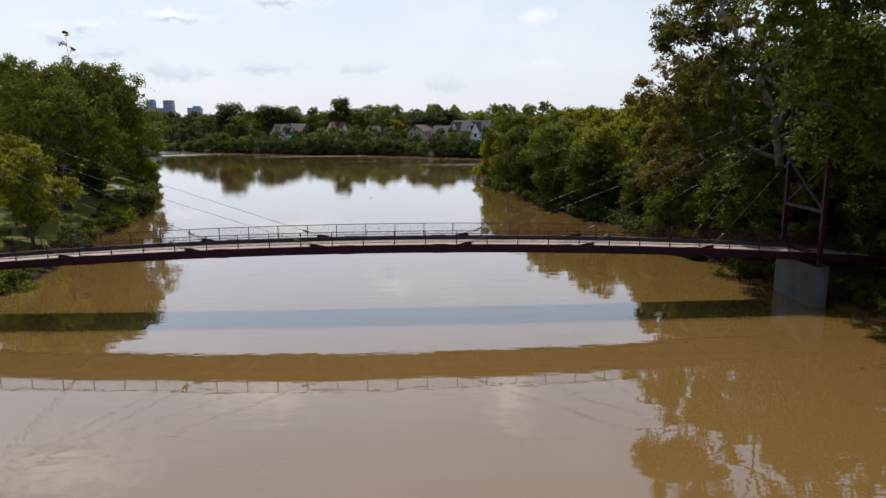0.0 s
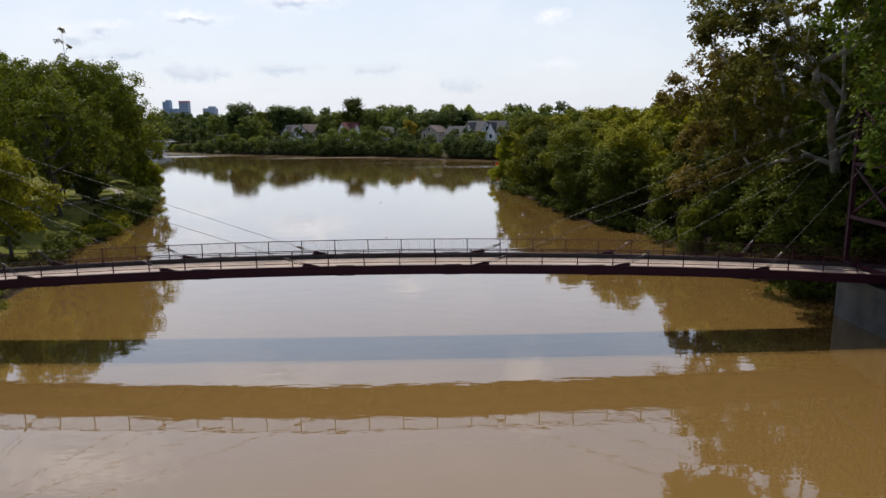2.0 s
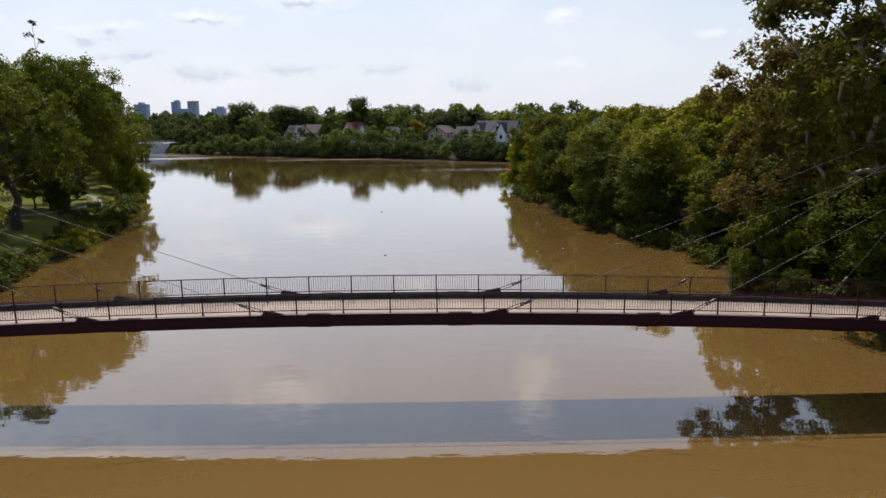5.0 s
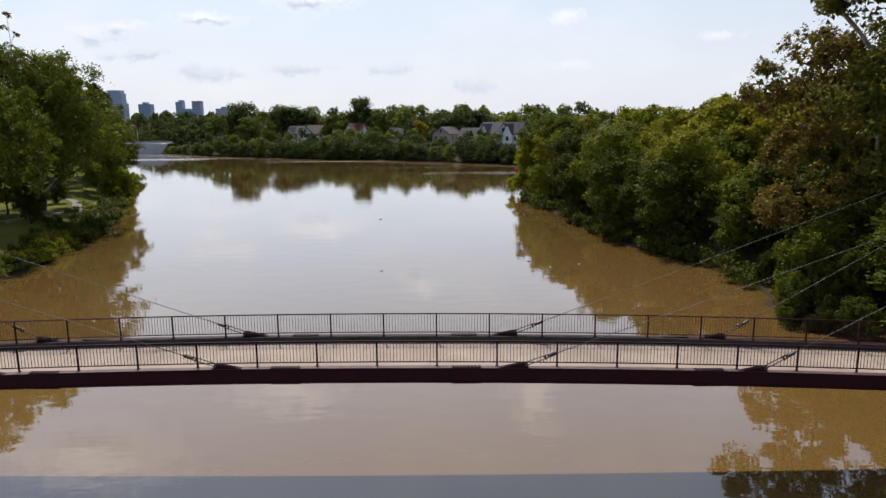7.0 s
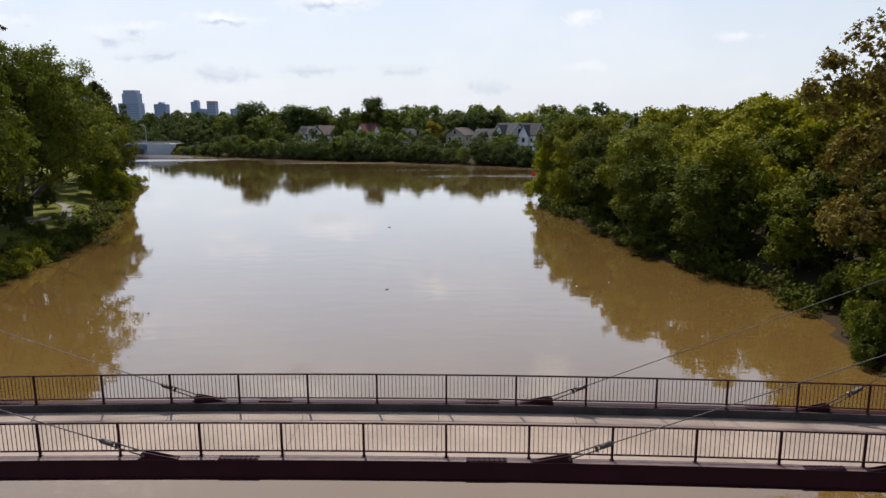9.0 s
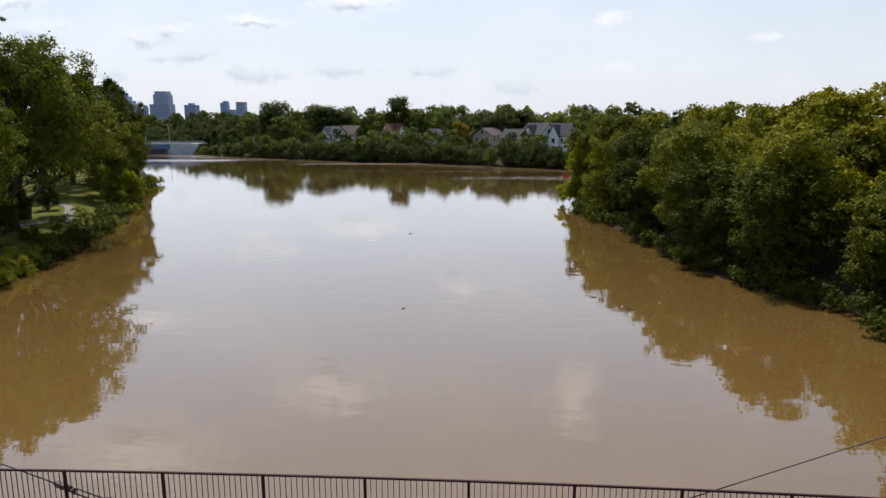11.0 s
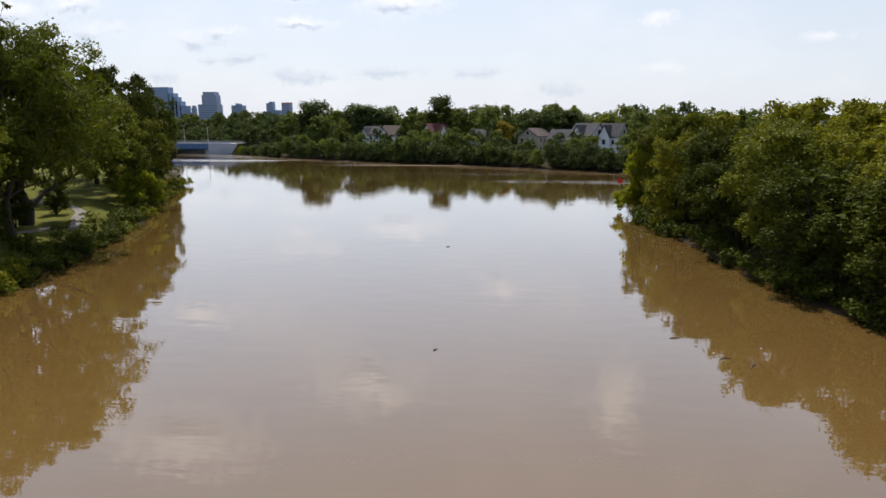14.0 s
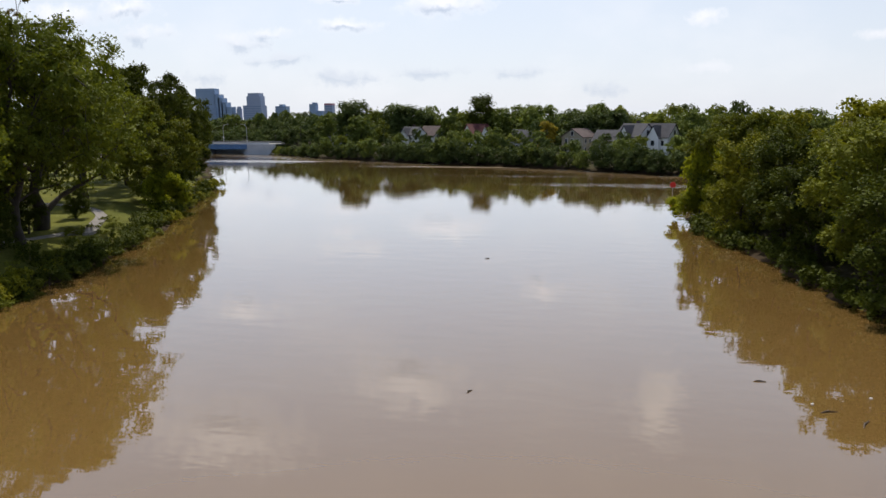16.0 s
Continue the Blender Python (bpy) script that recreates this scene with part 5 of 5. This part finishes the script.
# ---- far houses, road bridge and skyline ----
def house(x, y, turn, w, d, eave, ridge, wall, roof, label, cross=0.0, chimney=False, porch=False):
    z = float(ground_z(x, y)) - 0.1
    h = thing("house", label, "house", "houses across the river")
    h.matrix_basis = pose(x, y, z, 0, 0, turn)
    v = [(-w / 2, -d / 2, 0), (w / 2, -d / 2, 0), (w / 2, d / 2, 0), (-w / 2, d / 2, 0), (-w / 2, -d / 2, eave), (w / 2, -d / 2, eave), (w / 2, d / 2, eave), (-w / 2, d / 2, eave), (0, -d / 2, ridge), (0, d / 2, ridge)]
    f = [(0, 1, 5, 8, 4), (2, 3, 7, 9, 6), (1, 2, 6, 5), (3, 0, 4, 7), (3, 2, 1, 0)]
    part_mesh("wall", mesh_of("wall", v, f, wall), h)
    s = (ridge - eave) / (w / 2)
    o = 0.45
    bm = bmesh.new()
    for sgn in (-1, 1):
        pts = [(0, ridge + 0.03), (sgn * (w / 2 + o), eave - o * s + 0.03), (sgn * (w / 2 + o), eave - o * s + 0.25), (0, ridge + 0.28)]
        a = [bm.verts.new((px, -d / 2 - o, pz)) for px, pz in pts]
        b = [bm.verts.new((px, d / 2 + o, pz)) for px, pz in pts]
        bm.faces.new(a)
        bm.faces.new(b[::-1])
        for i in range(4):
            bm.faces.new((a[i], b[i], b[(i + 1) % 4], a[(i + 1) % 4]))
    bmesh.ops.recalc_face_normals(bm, faces=bm.faces)
    r = part("roof", bm, roof, h)
    if chimney:
        part("chimney", box((w * 0.18, d * 0.05, ridge - 1.5), (w * 0.18 + 0.8, d * 0.05 + 0.8, ridge + 1.0)), ROOF_BROWN, r)
    if cross:
        # a lower gable that stands out from the long side
        cw, cr = d * 0.46, eave + (ridge - eave) * 0.86
        x0, x1 = sorted((cross * w * 0.1, cross * (w / 2 + 1.3)))
        v = [(px, py, pz) for px in (x0, x1) for py, pz in ((-cw / 2, 0), (cw / 2, 0), (cw / 2, eave - 0.2), (0, cr), (-cw / 2, eave - 0.2))]
        wing_ = part_mesh("gable", mesh_of("gable", v, [(0, 1, 2, 3, 4), (9, 8, 7, 6, 5), (0, 4, 9, 5), (1, 6, 7, 2)], wall), h)
        gb, gs = bmesh.new(), (cr - eave + 0.2) / (cw / 2)
        for sgn in (-1, 1):
            pts = [(0, cr + 0.03), (sgn * (cw / 2 + 0.35), eave - 0.2 - 0.35 * gs + 0.03), (sgn * (cw / 2 + 0.35), eave - 0.35 * gs), (0, cr + 0.25)]
            a = [gb.verts.new((x0, py, pz)) for py, pz in pts]
            b = [gb.verts.new((x1 + 0.35 if cross > 0 else x1, py, pz)) for py, pz in pts]
            if cross < 0:
                for vv in a:
                    vv.co.x -= 0.35
            gb.faces.new(a)
            gb.faces.new(b[::-1])
            for i in range(4):
                gb.faces.new((a[i], b[i], b[(i + 1) % 4], a[(i + 1) % 4]))
        bmesh.ops.recalc_face_normals(gb, faces=gb.faces)
        part("gable_roof", gb, roof, wing_)
        gx_ = x1 if cross > 0 else x0
        for pz in (1.2, 4.0):
            part("window", box((gx_ - 0.05, -0.6, pz), (gx_ + 0.05, 0.6, pz + 1.55)), WINDOW_DARK, wing_)
    rows = [1.2] + ([4.0] if eave > 5 else [])
    spots = [(px, pz) for pz in rows for px in (-w * 0.28, 0.0, w * 0.28)] + ([(0, eave + 0.4)] if ridge - eave > 2.2 else [])
    for px, pz in spots:
        win = part("window", box((px - 0.62, -d / 2 - 0.07, pz - 0.1), (px + 0.62, -d / 2 - 0.01, pz + 1.65)), WHITE, h)
        part("pane", box((px - 0.48, -d / 2 - 0.10, pz), (px + 0.48, -d / 2 - 0.06, pz + 1.5)), WINDOW_DARK, win)
    for k in range(3):
        for pz in rows:
            py = -d / 2 + d * (k + 0.7) / 3.4
            for sgn in (-1, 1):
                win = part("window", box((sgn * (w / 2 + 0.04) - 0.03, py - 0.6, pz - 0.1), (sgn * (w / 2 + 0.04) + 0.03, py + 0.6, pz + 1.65)), WHITE, h)
                part("pane", box((sgn * (w / 2 + 0.08) - 0.02, py - 0.46, pz), (sgn * (w / 2 + 0.08) + 0.02, py + 0.46, pz + 1.5)), WINDOW_DARK, win)
    if porch:
        part("porch_roof", box((-w * 0.45, -d / 2 - 2.4, 2.9), (w * 0.45, -d / 2 - 0.02, 3.15)), roof, h)
        for px in (-w * 0.42, 0, w * 0.42):
            part("porch_post", box((px - 0.1, -d / 2 - 2.3, 0), (px + 0.1, -d / 2 - 2.1, 2.9)), WHITE, h)
    return h


house(-67.8, 296.8, 52, 7.4, 10.2, 6.0, 9.0, WHITE, ROOF_GREY, "white two-storey gabled house with a grey roof", cross=-1.0, chimney=True)
house(-59.8, 299.4, 58, 7.9, 9.3, 5.6, 9.2, WHITE, ROOF_BROWN, "white gabled house with a brown roof", cross=1.0)
house(-38.9, 288.1, -50, 8.4, 9.3, 5.8, 10.0, WHITE, ROOF_RED, "white house with a red shingle roof", cross=1.0)
house(-19.2, 272.4, 55, 7.4, 9.3, 4.6, 8.0, GREYWALL, ROOF_GREY, "grey house with a grey roof among trees")
house(1.5, 257.6, -32, 8.4, 9.3, 6.2, 8.8, TAN, ROOF_BROWN, "tan two-storey house with a brown roof", porch=True)
house(11.5, 253.3, 62, 8.4, 8.4, 5.0, 8.4, GREYWALL, ROOF_GREY, "grey house behind the bank shrubs")
house(19.4, 243.7, 40, 7.6, 10.5, 6.8, 10.6, WHITE, ROOF_GREY, "white gabled house with a steep grey roof", cross=-1.0, chimney=True)
house(27.2, 240.2, 48, 6.5, 9.3, 6.8, 10.6, WHITE, ROOF_GREY, "white gabled house with dark trim", cross=-1.0)
house(-112, 330, 20, 12.0, 9.0, 4.2, 7.4, GREYWALL, ROOF_GREY, "low grey house behind the trees")
house(-157, 318, 10, 14.0, 10.0, 4.5, 7.6, WHITE, ROOF_GREY, "long pale building beyond the road bridge")
house(-170, 325, 10, 12.0, 10.0, 5.5, 8.5, GREYWALL, ROOF_GREY, "grey building beyond the road bridge")

road = thing("road_bridge", "low concrete road bridge with a blue girder across the river", "bridge")
part("deck", box((-200, 278.6, 3.9), (-122.5, 290, 4.4), 0.03), CONCRETE, road)
for x0, x1 in ((-152.5, -134.0), (-196, -156)):
    girder = part("girder", box((x0, 278.0, 2.35), (x1, 278.5, 4.25), 0.03), BLUE_STEEL, road, "blue painted steel girder")
    for k in range(int((x1 - x0) / 2.3)):
        part("stiffener", box((x0 + 1.1 + k * 2.3, 277.86, 2.45), (x0 + 1.22 + k * 2.3, 278.0, 4.15)), BLUE_STEEL, girder)
    part("bottom_flange", box((x0, 277.8, 2.2), (x1, 278.6, 2.34)), BLUE_STEEL, girder)
bm = bmesh.new()
wing = [bm.verts.new((px, py, pz)) for py in (277.6, 278.6) for px, pz in ((-133.8, -1.5), (-125.5, -1.5), (-121.6, 3.2), (-121.6, 4.4), (-133.8, 4.5))]
for f in ((0, 1, 2, 3, 4), (9, 8, 7, 6, 5), (1, 0, 5, 6), (2, 1, 6, 7), (3, 2, 7, 8), (4, 3, 8, 9), (0, 4, 9, 5)):
    bm.faces.new([wing[i] for i in f])
part("wing_wall", bm, PALE_CONCRETE, road, "pale concrete wing wall")
part("abutment", box((-200, 286, -2.4), (-134, 288, 3.85), 0.05), PALE_CONCRETE, road)
for x0, x1 in ((-155.8, -152.7), (-136.0, -133.9)):
    part("pier", box((x0, 279, -2.4), (x1, 286, 3.88), 0.05), PALE_CONCRETE, road)
for x0, x1 in ((-196, -156), (-152.5, -124.2)):
    part("parapet", box((x0, 278.05, 4.52), (x1, 278.4, 5.0), 0.02), PALE_CONCRETE, road)
part("parapet", box((-196, 289.6, 4.41), (-124, 290.0, 5.2), 0.02), CONCRETE, road)


def street_lamp(x, y, z, h, arm):
    s = thing("street_lamp", "pale metal street lamp on the road bridge", "street lamp", "street lamps")
    s.location = (x, y, z)
    part("pole", add_tube(bmesh.new(), [(0, 0, 0), (0, 0, h * 0.85), (arm * 0.3, 0, h * 0.97), (arm, 0, h)], [0.14, 0.1, 0.08, 0.06], 8), LAMP_POLE, s)
    part("lamp_head", box((arm - 0.1, -0.18, h - 0.06), (arm + 0.8 * (1 if arm > 0 else -1), 0.18, h + 0.12), 0.03), LAMP_POLE, s)


for x, a in ((-136.4, -1.7), (-147.0, 1.7), (-165, 1.7)):
    street_lamp(x, 283, 4.4, 8.0, a)
for x, y in ((-128, 293), (-118, 297), (-146, 300)):
    pole = thing("utility_pole", "wooden utility pole beyond the far bank", "utility pole", "utility poles")
    pole.location = (x, y, float(ground_z(x, y)))
    part("shaft", add_tube(bmesh.new(), [(0, 0, -0.3), (0, 0, 9.5)], [0.16, 0.11], 8), BARK, pole)
    part("crossarm", box((-1.1, -0.06, 8.7), (1.1, 0.06, 8.85)), BARK, pole)


def tower_block(x, y, w, d, h, mat, label, steps=(), floors=0):
    t = thing("office_tower", label, "skyscraper", "downtown skyline", at=(x, y, 0))
    part("body", box((-w / 2, -d / 2, 0), (w / 2, d / 2, h)), mat, t)
    for sx, sw, z0, z1 in steps:
        part("upper_block", box((sx - sw / 2, -d * 0.4, z0), (sx + sw / 2, d * 0.4, z1)), mat, t)
    for k in range(floors):
        z = h * (k + 0.5) / floors
        part("window_band", box((-w * 0.46, -d / 2 - 0.4, z - h / floors * 0.22), (w * 0.46, -d / 2 - 0.05, z + h / floors * 0.22)), TOWER_GLASS, t)
    return t


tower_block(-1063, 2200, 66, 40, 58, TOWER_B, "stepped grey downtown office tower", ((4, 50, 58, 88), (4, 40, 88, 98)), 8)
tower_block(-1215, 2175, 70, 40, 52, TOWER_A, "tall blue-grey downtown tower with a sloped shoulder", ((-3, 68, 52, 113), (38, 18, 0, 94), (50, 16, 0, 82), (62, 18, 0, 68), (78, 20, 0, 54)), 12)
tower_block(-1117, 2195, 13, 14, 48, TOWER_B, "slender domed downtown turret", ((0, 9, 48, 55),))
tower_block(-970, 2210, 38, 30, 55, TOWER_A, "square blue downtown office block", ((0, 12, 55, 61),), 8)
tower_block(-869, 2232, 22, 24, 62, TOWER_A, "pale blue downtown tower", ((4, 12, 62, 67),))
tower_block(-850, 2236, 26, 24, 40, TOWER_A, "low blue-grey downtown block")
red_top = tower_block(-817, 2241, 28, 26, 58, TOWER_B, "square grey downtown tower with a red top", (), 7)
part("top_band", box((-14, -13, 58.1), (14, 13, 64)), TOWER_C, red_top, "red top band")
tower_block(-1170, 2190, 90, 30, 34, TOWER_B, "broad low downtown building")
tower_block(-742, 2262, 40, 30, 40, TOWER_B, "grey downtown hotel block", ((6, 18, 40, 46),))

# red warning sign on the bank point
sign = thing("warning_sign", "red warning sign on a thin post at the bank", "sign", at=(19.7, 148, 0))
part("post", add_tube(bmesh.new(), [(0, 0, -2.0), (0, 0, 2.4)], [0.06, 0.05], 8), LAMP_POLE, sign)
bm = bmesh.new()
v = [bm.verts.new((0.58 * math.sin(math.tau * (k + 0.5) / 8), yy, 1.9 + 0.58 * math.cos(math.tau * (k + 0.5) / 8))) for yy in (-0.09, -0.05) for k in range(8)]
bm.faces.new(v[:8])
bm.faces.new(v[8:][::-1])
for k in range(8):
    bm.faces.new((v[k], v[k + 8], v[(k + 1) % 8 + 8], v[(k + 1) % 8]))
bmesh.ops.recalc_face_normals(bm, faces=bm.faces)
part("panel", bm, RED_SIGN, sign, "red octagonal panel")

# drifting sticks and litter
for x, y, ln, a in ((14.6, 43.7, 0.9, 20), (15.9, 42.5, 1.1, 60), (-3.7, 43, 0.5, 70), (-7.5, 79.5, 0.5, 30), (12.2, 47.5, 0.7, 10)):
    st = tagged(new("driftwood", None), "short wet stick drifting on the river", "driftwood", "drifting sticks")
    st.location = (x, y, 0)
    bm = add_tube(bmesh.new(), [(-ln / 2, 0, 0.0), (-ln * 0.1, 0.06, 0.05), (ln / 2, -0.03, 0.02)], [0.03, 0.04, 0.018], 6)
    add_tube(bm, [(0, 0.03, 0.03), (ln * 0.15, 0.2, 0.06)], [0.03, 0.012], 5)
    part("stick", bm, DRIFT, st)
    st.rotation_euler = (0, 0, radians(a))
for x, y in ((14.1, 44.6), (17.4, 46.0)):
    bm = bmesh.new()
    bmesh.ops.create_icosphere(bm, subdivisions=2, radius=0.07)
    for vv in bm.verts:
        vv.co = Vector((vv.co.x * 1.3, vv.co.y * 0.8, vv.co.z * 0.6))
    me = bpy.data.meshes.new("floating_litter")
    bm.to_mesh(me)
    bm.free()
    me.materials.append(FOAM)
    ob = tagged(new("floating_litter", me), "small white scrap floating on the river", "litter", "floating scraps")
    ob.location = (x, y, 0.03)

for ob in list(scene.objects):
    if "set" in ob:
        del ob["set"]
